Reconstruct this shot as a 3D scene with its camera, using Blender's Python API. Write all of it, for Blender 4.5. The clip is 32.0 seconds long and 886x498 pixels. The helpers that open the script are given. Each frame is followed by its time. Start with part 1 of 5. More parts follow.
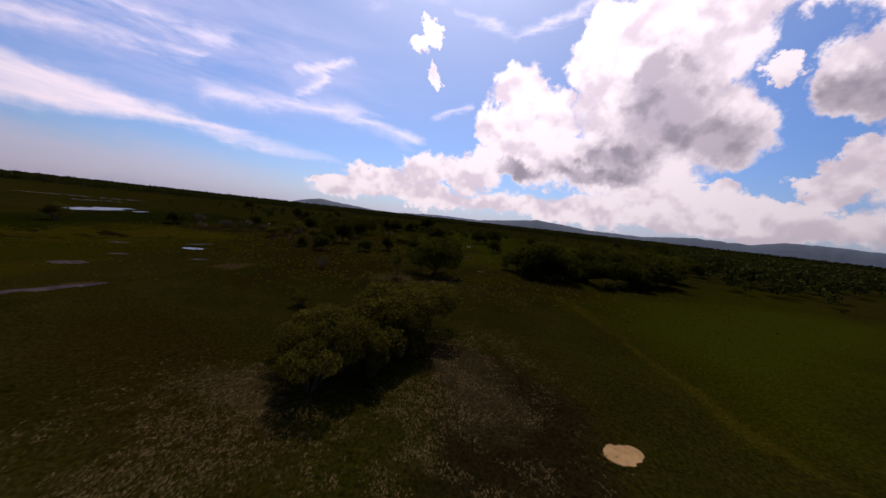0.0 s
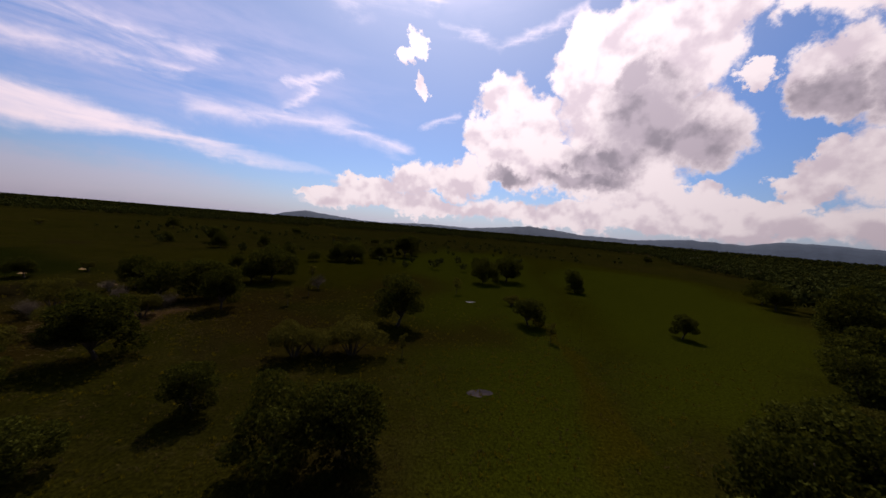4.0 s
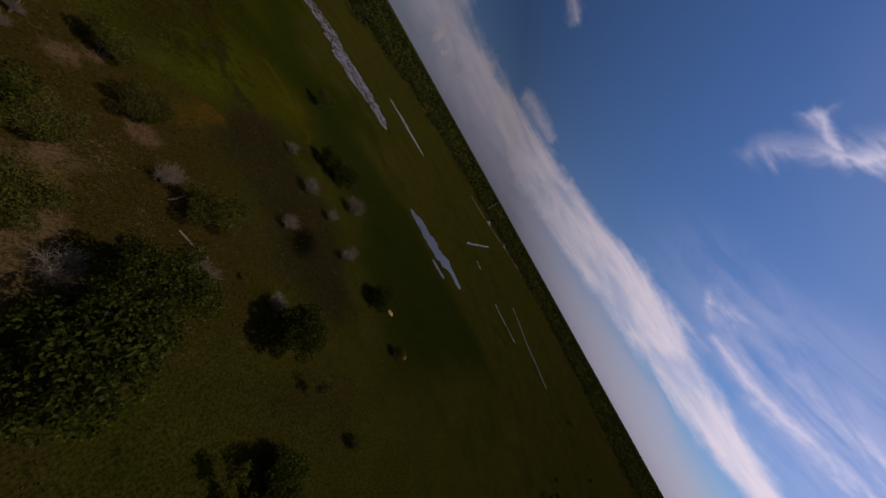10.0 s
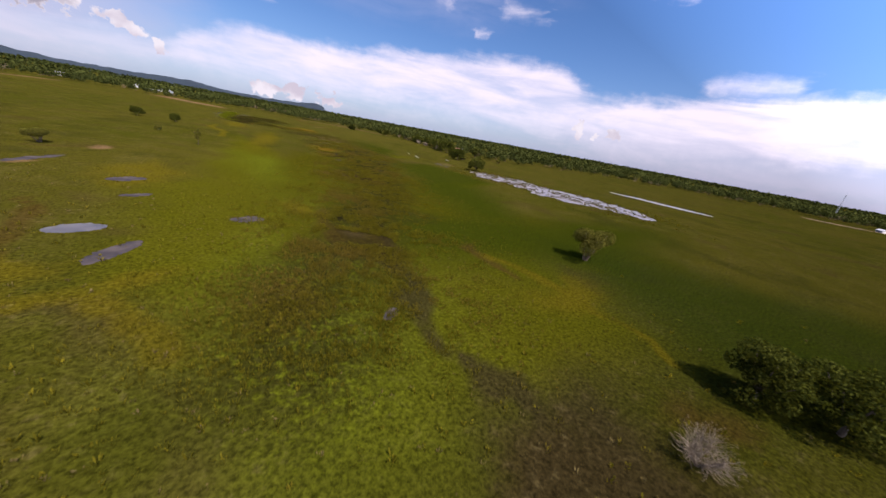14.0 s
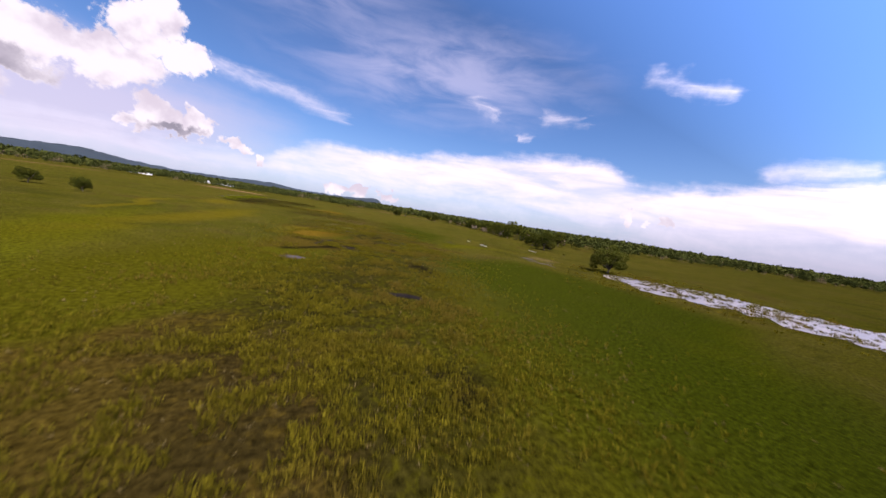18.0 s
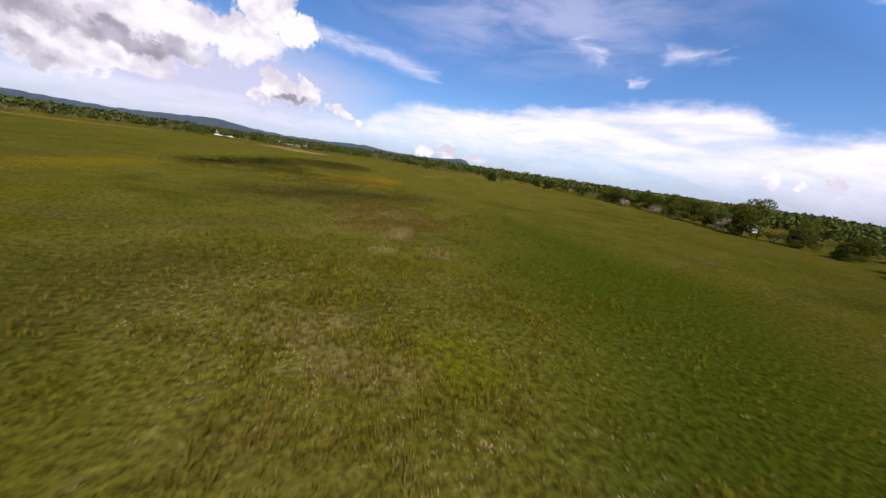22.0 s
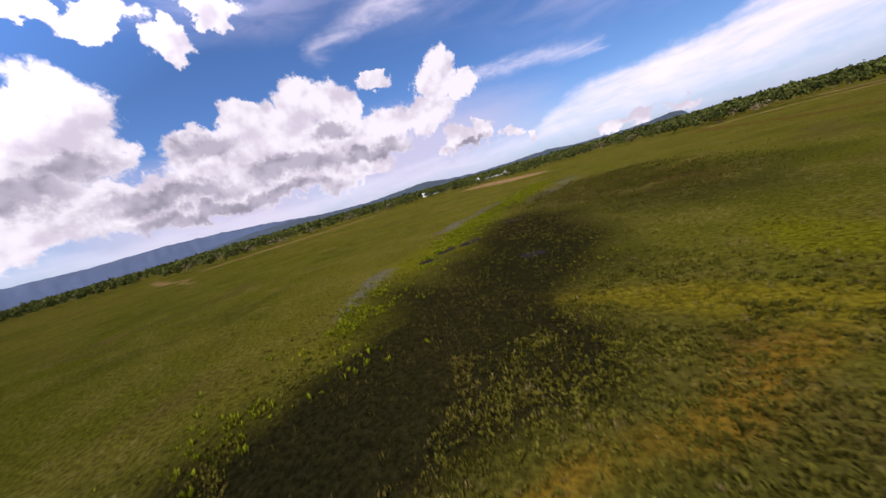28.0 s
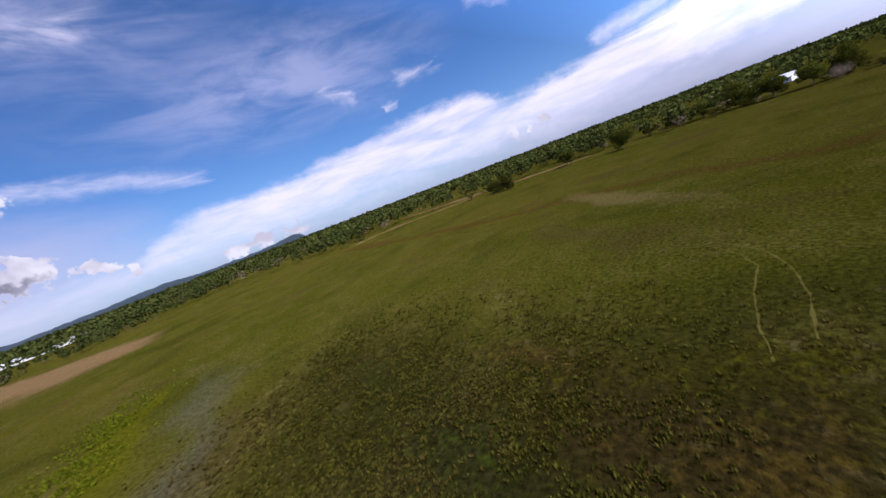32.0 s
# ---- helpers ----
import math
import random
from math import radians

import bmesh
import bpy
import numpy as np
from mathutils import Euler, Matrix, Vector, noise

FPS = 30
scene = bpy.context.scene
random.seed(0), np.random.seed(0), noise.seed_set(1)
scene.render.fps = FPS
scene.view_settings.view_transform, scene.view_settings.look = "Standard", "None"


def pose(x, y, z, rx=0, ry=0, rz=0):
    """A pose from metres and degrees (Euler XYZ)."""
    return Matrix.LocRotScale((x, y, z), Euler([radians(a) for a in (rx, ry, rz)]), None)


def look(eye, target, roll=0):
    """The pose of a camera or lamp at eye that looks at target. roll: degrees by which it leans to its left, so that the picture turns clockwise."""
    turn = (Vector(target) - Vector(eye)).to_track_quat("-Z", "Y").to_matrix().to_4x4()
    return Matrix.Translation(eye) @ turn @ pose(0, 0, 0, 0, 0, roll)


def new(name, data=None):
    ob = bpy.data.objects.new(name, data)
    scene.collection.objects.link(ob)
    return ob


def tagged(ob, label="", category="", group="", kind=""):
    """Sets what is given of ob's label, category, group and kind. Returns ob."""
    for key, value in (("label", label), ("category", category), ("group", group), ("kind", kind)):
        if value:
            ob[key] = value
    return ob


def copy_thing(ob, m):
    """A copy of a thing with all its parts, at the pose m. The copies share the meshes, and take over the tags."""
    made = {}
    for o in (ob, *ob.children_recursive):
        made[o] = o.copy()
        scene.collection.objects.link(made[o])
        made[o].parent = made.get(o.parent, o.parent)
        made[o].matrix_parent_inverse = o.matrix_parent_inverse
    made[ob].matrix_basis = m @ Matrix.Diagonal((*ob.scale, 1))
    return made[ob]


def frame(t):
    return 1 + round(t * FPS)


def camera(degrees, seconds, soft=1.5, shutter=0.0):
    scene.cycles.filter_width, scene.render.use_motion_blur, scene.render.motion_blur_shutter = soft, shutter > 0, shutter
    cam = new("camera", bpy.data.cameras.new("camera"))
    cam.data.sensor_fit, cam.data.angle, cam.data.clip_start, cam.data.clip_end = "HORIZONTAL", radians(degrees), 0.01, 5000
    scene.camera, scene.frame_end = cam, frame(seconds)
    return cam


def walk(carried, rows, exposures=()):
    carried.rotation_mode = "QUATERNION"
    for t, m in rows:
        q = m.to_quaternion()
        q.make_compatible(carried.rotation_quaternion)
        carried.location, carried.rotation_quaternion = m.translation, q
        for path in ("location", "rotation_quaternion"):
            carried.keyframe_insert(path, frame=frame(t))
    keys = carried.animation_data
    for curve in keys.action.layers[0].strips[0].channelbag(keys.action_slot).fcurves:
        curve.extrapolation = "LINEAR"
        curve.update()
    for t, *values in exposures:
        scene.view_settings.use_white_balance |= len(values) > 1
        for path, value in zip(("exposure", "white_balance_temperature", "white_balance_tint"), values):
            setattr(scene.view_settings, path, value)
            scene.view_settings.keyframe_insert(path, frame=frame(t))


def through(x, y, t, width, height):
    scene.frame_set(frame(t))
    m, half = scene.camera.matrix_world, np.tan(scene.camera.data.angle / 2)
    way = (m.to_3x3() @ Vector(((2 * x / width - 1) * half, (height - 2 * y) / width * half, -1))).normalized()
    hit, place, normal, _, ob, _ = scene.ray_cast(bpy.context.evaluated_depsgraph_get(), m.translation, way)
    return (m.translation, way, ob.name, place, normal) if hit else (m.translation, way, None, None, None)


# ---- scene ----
cam = camera(108.9, 32.0, 1.5, 0.16)
PATH = [
    (0, (-0.00, 0.00, 17.94), (0.0204, 1.9928, 17.7435), 6.37),
    (0.25, (0.60, 7.11, 18.45), (0.5971, 9.1042, 18.2659), 6.00),
    (0.5, (1.15, 14.25, 18.97), (1.1229, 16.2396, 18.8005), 5.46),
    (0.75, (1.60, 21.40, 19.50), (1.5503, 23.3975, 19.3455), 4.66),
    (1, (1.91, 28.48, 19.98), (1.8458, 30.4716, 19.8423), 3.71),
    (1.25, (2.08, 35.38, 20.39), (2.0021, 37.3709, 20.2587), 2.75),
    (1.5, (2.19, 42.17, 20.85), (2.1050, 44.1677, 20.7248), 1.88),
    (1.75, (2.33, 48.94, 21.47), (2.2449, 50.9357, 21.3542), 1.14),
    (2, (2.52, 55.60, 22.15), (2.4407, 57.5919, 22.0321), 0.44),
    (2.25, (2.77, 62.06, 22.74), (2.6876, 64.0544, 22.6236), -0.26),
    (2.5, (3.03, 68.41, 23.26), (2.9600, 70.4034, 23.1414), -0.76),
    (2.75, (3.29, 74.74, 23.76), (3.2322, 76.7391, 23.6281), -0.81),
    (3, (3.53, 81.09, 24.24), (3.5004, 83.0827, 24.0987), -0.40),
    (3.25, (3.76, 87.44, 24.71), (3.7663, 89.4354, 24.5610), 0.40),
    (3.5, (4.00, 93.80, 25.18), (4.0315, 95.7989, 25.0232), 1.55),
    (3.75, (4.24, 100.18, 25.64), (4.2975, 102.1749, 25.4930), 3.01),
    (4, (4.50, 106.57, 26.12), (4.5661, 108.5652, 25.9786), 4.72),
    (4.25, (4.77, 112.98, 26.61), (4.8388, 114.9716, 26.4879), 6.64),
    (4.5, (5.06, 119.40, 27.11), (5.1172, 121.3955, 27.0289), 8.72),
    (4.75, (5.35, 125.80, 27.65), (5.3776, 127.8019, 27.6217), 10.87),
    (5, (5.51, 132.01, 28.31), (5.4951, 134.0132, 28.3352), 12.88),
    (5.25, (5.43, 137.90, 29.16), (5.3522, 139.8925, 29.2484), 14.62),
    (5.5, (5.12, 143.62, 30.28), (4.9604, 145.6058, 30.4332), 16.25),
    (5.75, (4.61, 149.35, 31.68), (4.3595, 151.3219, 31.9044), 18.00),
    (6, (3.93, 154.98, 33.17), (3.5707, 156.9241, 33.4559), 19.85),
    (6.25, (3.06, 160.36, 34.56), (2.5918, 162.2770, 34.8982), 21.72),
    (6.5, (1.93, 165.57, 35.96), (1.3475, 167.4494, 36.3272), 23.59),
    (6.75, (0.47, 170.69, 37.46), (-0.2306, 172.5235, 37.8600), 25.48),
    (7, (-1.28, 175.67, 38.99), (-2.1105, 177.4394, 39.4107), 27.49),
    (7.25, (-3.29, 180.43, 40.44), (-4.2528, 182.1250, 40.8727), 29.78),
    (7.5, (-5.59, 184.99, 41.81), (-6.6872, 186.6034, 42.2578), 32.77),
    (7.75, (-8.20, 189.35, 43.15), (-9.4332, 190.8570, 43.5850), 36.72),
    (8, (-11.03, 193.22, 44.37), (-12.4006, 194.6113, 44.7841), 41.24),
    (8.25, (-14.01, 196.36, 45.40), (-15.5077, 197.6328, 45.7734), 45.88),
    (8.5, (-17.18, 198.98, 46.22), (-18.8102, 200.1004, 46.5164), 50.58),
    (8.75, (-20.59, 201.28, 46.80), (-22.3390, 202.2321, 47.0051), 55.31),
    (9, (-24.10, 203.20, 47.11), (-25.9498, 203.9601, 47.1967), 59.32),
    (9.25, (-27.65, 204.62, 47.00), (-29.5658, 205.1789, 46.9528), 61.69),
    (9.5, (-31.23, 205.70, 46.62), (-33.1929, 206.0589, 46.4355), 62.98),
    (9.75, (-34.89, 206.31, 45.88), (-36.8602, 206.4522, 45.5552), 62.55),
    (10, (-38.55, 206.52, 44.90), (-40.4902, 206.4279, 44.4359), 60.95),
    (10.25, (-42.11, 206.17, 43.65), (-44.0046, 205.9002, 43.0631), 57.43),
    (10.5, (-45.65, 205.45, 42.27), (-47.4734, 204.9824, 41.6010), 53.78),
    (10.75, (-49.15, 204.02, 40.62), (-50.8925, 203.3735, 39.8791), 48.53),
    (11, (-52.52, 201.96, 38.81), (-54.1666, 201.1531, 38.0073), 42.45),
    (11.25, (-55.67, 199.46, 37.00), (-57.2346, 198.5344, 36.1615), 36.84),
    (11.5, (-58.79, 196.60, 35.19), (-60.2823, 195.5756, 34.3472), 31.82),
    (11.75, (-62.06, 193.44, 33.39), (-63.4878, 192.3232, 32.5434), 27.32),
    (12, (-65.39, 190.11, 31.63), (-66.7633, 188.9162, 30.7901), 23.63),
    (12.25, (-68.65, 186.71, 29.94), (-69.9740, 185.4612, 29.1178), 20.95),
    (12.5, (-71.77, 183.15, 28.26), (-73.0599, 181.8454, 27.4568), 18.74),
    (12.75, (-74.75, 179.29, 26.54), (-76.0057, 177.9393, 25.7600), 16.48),
    (13, (-77.67, 175.14, 24.93), (-78.9016, 173.7624, 24.1724), 14.43),
    (13.25, (-80.62, 170.78, 23.57), (-81.8368, 169.3766, 22.8339), 12.94),
    (13.5, (-83.58, 166.29, 22.39), (-84.7915, 164.8647, 21.6748), 11.89),
    (13.75, (-86.52, 161.74, 21.29), (-87.7263, 160.3012, 20.5912), 11.07),
    (14, (-89.44, 157.16, 20.24), (-90.6369, 155.7088, 19.5542), 10.42),
    (14.25, (-92.35, 152.57, 19.23), (-93.5277, 151.0969, 18.5536), 9.93),
    (14.5, (-95.24, 147.96, 18.24), (-96.4030, 146.4749, 17.5792), 9.59),
    (14.75, (-98.12, 143.36, 17.26), (-99.2672, 141.8521, 16.6207), 9.36),
    (15, (-100.99, 138.76, 16.29), (-102.1245, 137.2381, 15.6680), 9.25),
    (15.25, (-103.86, 134.19, 15.31), (-104.9791, 132.6424, 14.7108), 9.22),
    (15.5, (-106.73, 129.64, 14.31), (-107.8353, 128.0744, 13.7389), 9.26),
    (15.75, (-109.60, 125.06, 13.29), (-110.6865, 123.4767, 12.7575), 9.33),
    (16, (-112.41, 120.13, 12.33), (-113.4834, 118.5235, 11.8318), 9.30),
    (16.25, (-115.14, 114.55, 11.50), (-116.2014, 112.9180, 11.0339), 9.03),
    (16.5, (-117.92, 108.40, 10.82), (-118.9562, 106.7476, 10.4001), 8.59),
    (16.75, (-120.85, 101.85, 10.34), (-121.8695, 100.1706, 9.9562), 8.07),
    (17, (-123.94, 94.94, 10.06), (-124.9481, 93.2421, 9.7198), 7.72),
    (17.25, (-127.18, 87.71, 10.00), (-128.1724, 86.0019, 9.6958), 7.74),
    (17.5, (-130.55, 80.25, 10.11), (-131.5318, 78.5315, 9.8467), 8.04),
    (17.75, (-134.02, 72.66, 10.36), (-134.9813, 70.9235, 10.1223), 8.45),
    (18, (-137.38, 65.02, 10.68), (-138.3292, 63.2732, 10.4649), 8.89),
    (18.25, (-140.49, 57.42, 11.05), (-141.4168, 55.6614, 10.8468), 9.28),
    (18.5, (-143.46, 49.88, 11.57), (-144.3650, 48.1081, 11.3700), 9.74),
    (18.75, (-146.41, 42.44, 12.31), (-147.2896, 40.6525, 12.1111), 10.39),
    (19, (-149.16, 35.27, 13.13), (-150.0058, 33.4733, 12.9157), 11.11),
    (19.25, (-151.52, 28.49, 13.84), (-152.3378, 26.6844, 13.6054), 11.72),
    (19.5, (-153.66, 21.82, 14.40), (-154.4451, 20.0018, 14.1373), 12.16),
    (19.75, (-155.78, 14.97, 14.80), (-156.5306, 13.1440, 14.4961), 12.39),
    (20, (-157.91, 8.07, 14.98), (-158.6354, 6.2352, 14.6408), 12.47),
    (20.25, (-160.03, 1.26, 14.92), (-160.7233, -0.5725, 14.5322), 12.44),
    (20.5, (-161.96, -5.58, 14.59), (-162.6108, -7.4204, 14.1641), 12.06),
    (20.75, (-163.52, -12.58, 14.03), (-164.1401, -14.4253, 13.5621), 11.17),
    (21, (-164.83, -19.47, 13.35), (-165.4044, -21.3141, 12.8467), 10.02),
    (21.25, (-166.00, -26.00, 12.66), (-166.5425, -27.8506, 12.1311), 8.98),
    (21.5, (-167.11, -32.48, 11.94), (-167.6246, -34.3351, 11.4035), 8.30),
    (21.75, (-168.22, -39.22, 11.15), (-168.7150, -41.0845, 10.6141), 8.14),
    (22, (-169.45, -46.08, 10.21), (-169.9225, -47.9468, 9.6862), 8.51),
    (22.25, (-170.85, -52.81, 9.12), (-171.3035, -54.6918, 8.6054), 9.37),
    (22.5, (-172.23, -59.36, 8.12), (-172.6600, -61.2466, 7.6343), 10.68),
    (22.75, (-173.39, -65.65, 7.44), (-173.7958, -67.5519, 6.9918), 12.32),
    (23, (-174.41, -71.52, 6.84), (-174.7777, -73.4455, 6.4455), 14.08),
    (23.25, (-175.36, -76.89, 6.12), (-175.6847, -78.8296, 5.7767), 15.79),
    (23.5, (-176.12, -82.00, 5.55), (-176.3835, -83.9649, 5.2736), 17.72),
    (23.75, (-176.52, -87.17, 5.45), (-176.7148, -89.1487, 5.2456), 20.09),
    (24, (-176.52, -92.48, 5.72), (-176.6305, -94.4699, 5.5795), 22.52),
    (24.25, (-176.11, -97.95, 6.22), (-176.1265, -99.9485, 6.1250), 24.57),
    (24.5, (-175.34, -103.53, 7.06), (-175.2630, -105.5285, 7.0055), 26.20),
    (24.75, (-174.22, -109.04, 8.31), (-174.0368, -111.0366, 8.2727), 27.40),
    (25, (-172.41, -113.93, 9.45), (-172.1287, -115.9130, 9.4182), 28.03),
    (25.25, (-169.66, -117.76, 10.01), (-169.2968, -119.7280, 9.9649), 27.90),
    (25.5, (-166.36, -120.99, 10.19), (-165.9270, -122.9445, 10.1208), 26.84),
    (25.75, (-162.97, -124.20, 10.31), (-162.4724, -126.1298, 10.2021), 24.74),
    (26, (-159.60, -127.48, 10.42), (-159.0258, -129.3853, 10.2701), 21.72),
    (26.25, (-156.23, -130.81, 10.52), (-155.5896, -132.6974, 10.3226), 17.93),
    (26.5, (-152.87, -134.20, 10.61), (-152.1661, -136.0531, 10.3575), 13.54),
    (26.75, (-149.52, -137.62, 10.67), (-148.7569, -139.4405, 10.3726), 8.71),
    (27, (-146.16, -141.05, 10.71), (-145.3632, -142.8481, 10.3656), 3.61),
    (27.25, (-142.81, -144.48, 10.71), (-141.9859, -146.2650, 10.3342), -1.60),
    (27.5, (-139.45, -147.90, 10.67), (-138.6257, -149.6799, 10.2762), -6.77),
    (27.75, (-136.09, -151.37, 10.56), (-135.2959, -153.1647, 10.1686), -11.68),
    (28, (-132.81, -155.31, 10.29), (-132.0581, -157.1268, 9.9070), -16.04),
    (28.25, (-129.72, -160.04, 9.79), (-129.0216, -161.8797, 9.4363), -19.60),
    (28.5, (-127.05, -165.15, 9.29), (-126.4379, -167.0289, 8.9812), -22.63),
    (28.75, (-125.00, -170.14, 9.04), (-124.4968, -172.0589, 8.7801), -25.43),
    (29, (-123.38, -174.73, 9.04), (-122.9980, -176.6864, 8.8466), -27.92),
    (29.25, (-121.97, -178.87, 9.30), (-121.7346, -180.8518, 9.1531), -29.97),
    (29.5, (-120.95, -183.15, 9.84), (-120.8699, -185.1441, 9.7326), -31.71),
    (29.75, (-120.51, -188.05, 10.65), (-120.6040, -190.0458, 10.5743), -33.24),
    (30, (-120.63, -193.00, 11.48), (-120.9106, -194.9803, 11.4305), -34.31),
    (30.25, (-121.29, -197.39, 12.13), (-121.7456, -199.3423, 12.0754), -34.65),
    (30.5, (-122.61, -201.54, 12.67), (-123.2181, -203.4460, 12.6075), -34.17),
    (30.75, (-124.62, -205.82, 13.26), (-125.3742, -207.6682, 13.1656), -32.91),
    (31, (-126.98, -209.94, 13.85), (-127.8566, -211.7304, 13.7266), -31.15),
    (31.25, (-129.35, -213.61, 14.40), (-130.3396, -215.3351, 14.2215), -29.17),
    (31.5, (-131.94, -217.09, 14.80), (-133.0227, -218.7572, 14.5595), -26.84),
    (31.75, (-134.97, -220.73, 14.99), (-136.1363, -222.3236, 14.6814), -24.04),
    (32, (-138.27, -224.48, 15.06), (-139.5117, -226.0038, 14.6769), -20.95),
]
# stops by which the camera's picture is set on the way, with kelvin and tint
EXPOSURES = [(0, -0.24, 6600, 27), (6, -0.42, 6950, 26), (7, -0.72, 7000, 26), (8, -1.12, 7050, 26), (9, -1.36, 6700, 27), (9.6, -0.94, 6500, 25), (10.4, -0.14, 6200, 20), (11, 0.42, 5880, 19), (12, 1.04, 6020, 19),
             (13, 1.46, 6150, 20), (16, 1.86, 6400, 25), (20, 1.92, 6350, 21), (22, 1.90, 6250, 16), (25, 1.82, 6150, 15), (28, 1.80, 6250, 22), (30, 1.74, 6150, 21), (32, 1.66, 5750, 20)]
walk(cam, [(t, look(eye, target, roll)) for t, eye, target, roll in PATH], EXPOSURES)

# ---- sky, sun and exposure ----
SUN_AZ, SUN_EL = 3.0, 56.0          # degrees; azimuth counter-clockwise from +y
sun = new("sun", bpy.data.lights.new("sun", "SUN"))
sun.data.energy, sun.data.angle, sun.data.color = 4.6, radians(0.6), (1.0, 0.94, 0.84)
sun_way = Vector((-math.sin(radians(SUN_AZ)) * math.cos(radians(SUN_EL)), math.cos(radians(SUN_AZ)) * math.cos(radians(SUN_EL)), math.sin(radians(SUN_EL))))
sun.matrix_world = look(sun_way * 900, (0, 0, 0))


class Nodes:
    """A short hand for node trees."""

    def __init__(self, tree):
        self.tree = tree
        tree.nodes.clear()

    def add(self, kind, inputs=None, **settings):
        node = self.tree.nodes.new(kind)
        for key, value in settings.items():
            if key == "operation":
                node.operation = value
            elif key == "data_type":
                node.data_type = value
            elif key == "sky_type":
                node.sky_type = value
            elif key == "interpolation_type":
                node.interpolation_type = value
            elif key == "blend_type":
                node.blend_type = value
            elif key == "feature":
                node.feature = value
        for key, value in (inputs or {}).items():
            self.put(node.inputs[key], value)
        return node

    def put(self, socket, value):
        if isinstance(value, bpy.types.NodeSocket):
            self.tree.links.new(value, socket)
        else:
            socket.default_value = value

    def math(self, op, a, b=0.0, c=0.0):
        return self.add("ShaderNodeMath", {0: a, 1: b, 2: c}, operation=op).outputs[0]

    def vec(self, op, a, b=(0, 0, 0), c=(0, 0, 0)):
        node = self.add("ShaderNodeVectorMath", {0: a, 1: b, 2: c}, operation=op)
        return node.outputs["Value"] if op in ("LENGTH", "DOT_PRODUCT", "DISTANCE") else node.outputs[0]

    def noise(self, at, scale, detail=4.0, rough=0.55, warp=0.0):
        node = self.add("ShaderNodeTexNoise", {"Vector": at, "Scale": scale, "Detail": detail, "Roughness": rough, "Distortion": warp})
        return node.outputs["Fac"], node.outputs["Color"]

    def step(self, x, low, high):
        return self.add("ShaderNodeMapRange", {"Value": x, "From Min": low, "From Max": high}, interpolation_type="SMOOTHSTEP").outputs[0]

    def mix(self, fac, a, b, blend="MIX"):
        node = self.add("ShaderNodeMix", data_type="RGBA", blend_type=blend)
        self.put(node.inputs[0], fac), self.put(node.inputs[6], a), self.put(node.inputs[7], b)
        return node.outputs[2]

    def blobs(self, at, rows):
        """The highest of many round hills: 1 at a middle, 0 at its rim. Rows of x, y, half width, half depth, turn."""
        best = None
        for x, y, rx, ry, *turn in rows:
            place = at
            if turn and turn[0]:
                node = self.add("ShaderNodeMapping", {"Vector": self.vec("SUBTRACT", at, (x, y, 0)), "Rotation": (0, 0, -radians(turn[0])), "Scale": (1 / rx, 1 / ry, 0)})
                place = node.outputs[0]
                node.vector_type = "POINT"
                # the turn comes after the scaling there, so turn first and scale after
                node.inputs["Scale"].default_value = (1, 1, 0)
                place = self.vec("MULTIPLY", place, (1 / rx, 1 / ry, 0))
            else:
                place = self.vec("MULTIPLY_ADD", at, (1 / rx, 1 / ry, 0), (-x / rx, -y / ry, 0))
            high = self.math("SUBTRACT", 1.0, self.vec("LENGTH", place))
            best = high if best is None else self.math("MAXIMUM", best, high)
        return best


def rgb(r, g, b):
    return (r, g, b, 1.0)


world = bpy.data.worlds.new("sky")
scene.world = world
world.use_nodes = True
W = Nodes(world.node_tree)
way = W.add("ShaderNodeTexCoord").outputs["Generated"]
xyz = W.add("ShaderNodeSeparateXYZ", {0: way}).outputs
azim = W.math("MULTIPLY", W.math("ARCTAN2", W.math("MULTIPLY", xyz[0], -1.0), xyz[1]), 57.29578)
azim = W.math("SUBTRACT", W.math("FLOORED_MODULO", W.math("ADD", azim, 80.0), 360.0), 80.0)
elev = W.math("MULTIPLY", W.math("ARCSINE", xyz[2]), 57.29578)
chart = W.add("ShaderNodeCombineXYZ", {0: azim, 1: elev, 2: 0.0}).outputs[0]
billow = W.noise(way, 10.0, 8.0, 0.60)[1]
curl = W.noise(way, 36.0, 6.0, 0.62)[1]
bent = W.vec("ADD", chart, W.vec("MULTIPLY", W.vec("SUBTRACT", billow, (0.5, 0.5, 0.5)), (9.0, 8.0, 0)))
bent = W.vec("ADD", bent, W.vec("MULTIPLY", W.vec("SUBTRACT", curl, (0.5, 0.5, 0.5)), (3.2, 3.0, 0)))
# ice clouds are combed along their length
combed = W.noise(W.vec("MULTIPLY", way, (3.2, 3.2, 13.0)), 1.5, 6.0, 0.56, 0.5)
threads = W.noise(W.vec("MULTIPLY", way, (6.0, 6.0, 44.0)), 1.4, 5.0, 0.55, 0.4)[0]
drift = W.vec("ADD", chart, W.vec("MULTIPLY", W.vec("SUBTRACT", combed[1], (0.5, 0.5, 0.5)), (10.0, 4.5, 0)))
drift = W.vec("ADD", drift, W.vec("MULTIPLY", W.vec("SUBTRACT", curl, (0.5, 0.5, 0.5)), (1.6, 1.4, 0)))


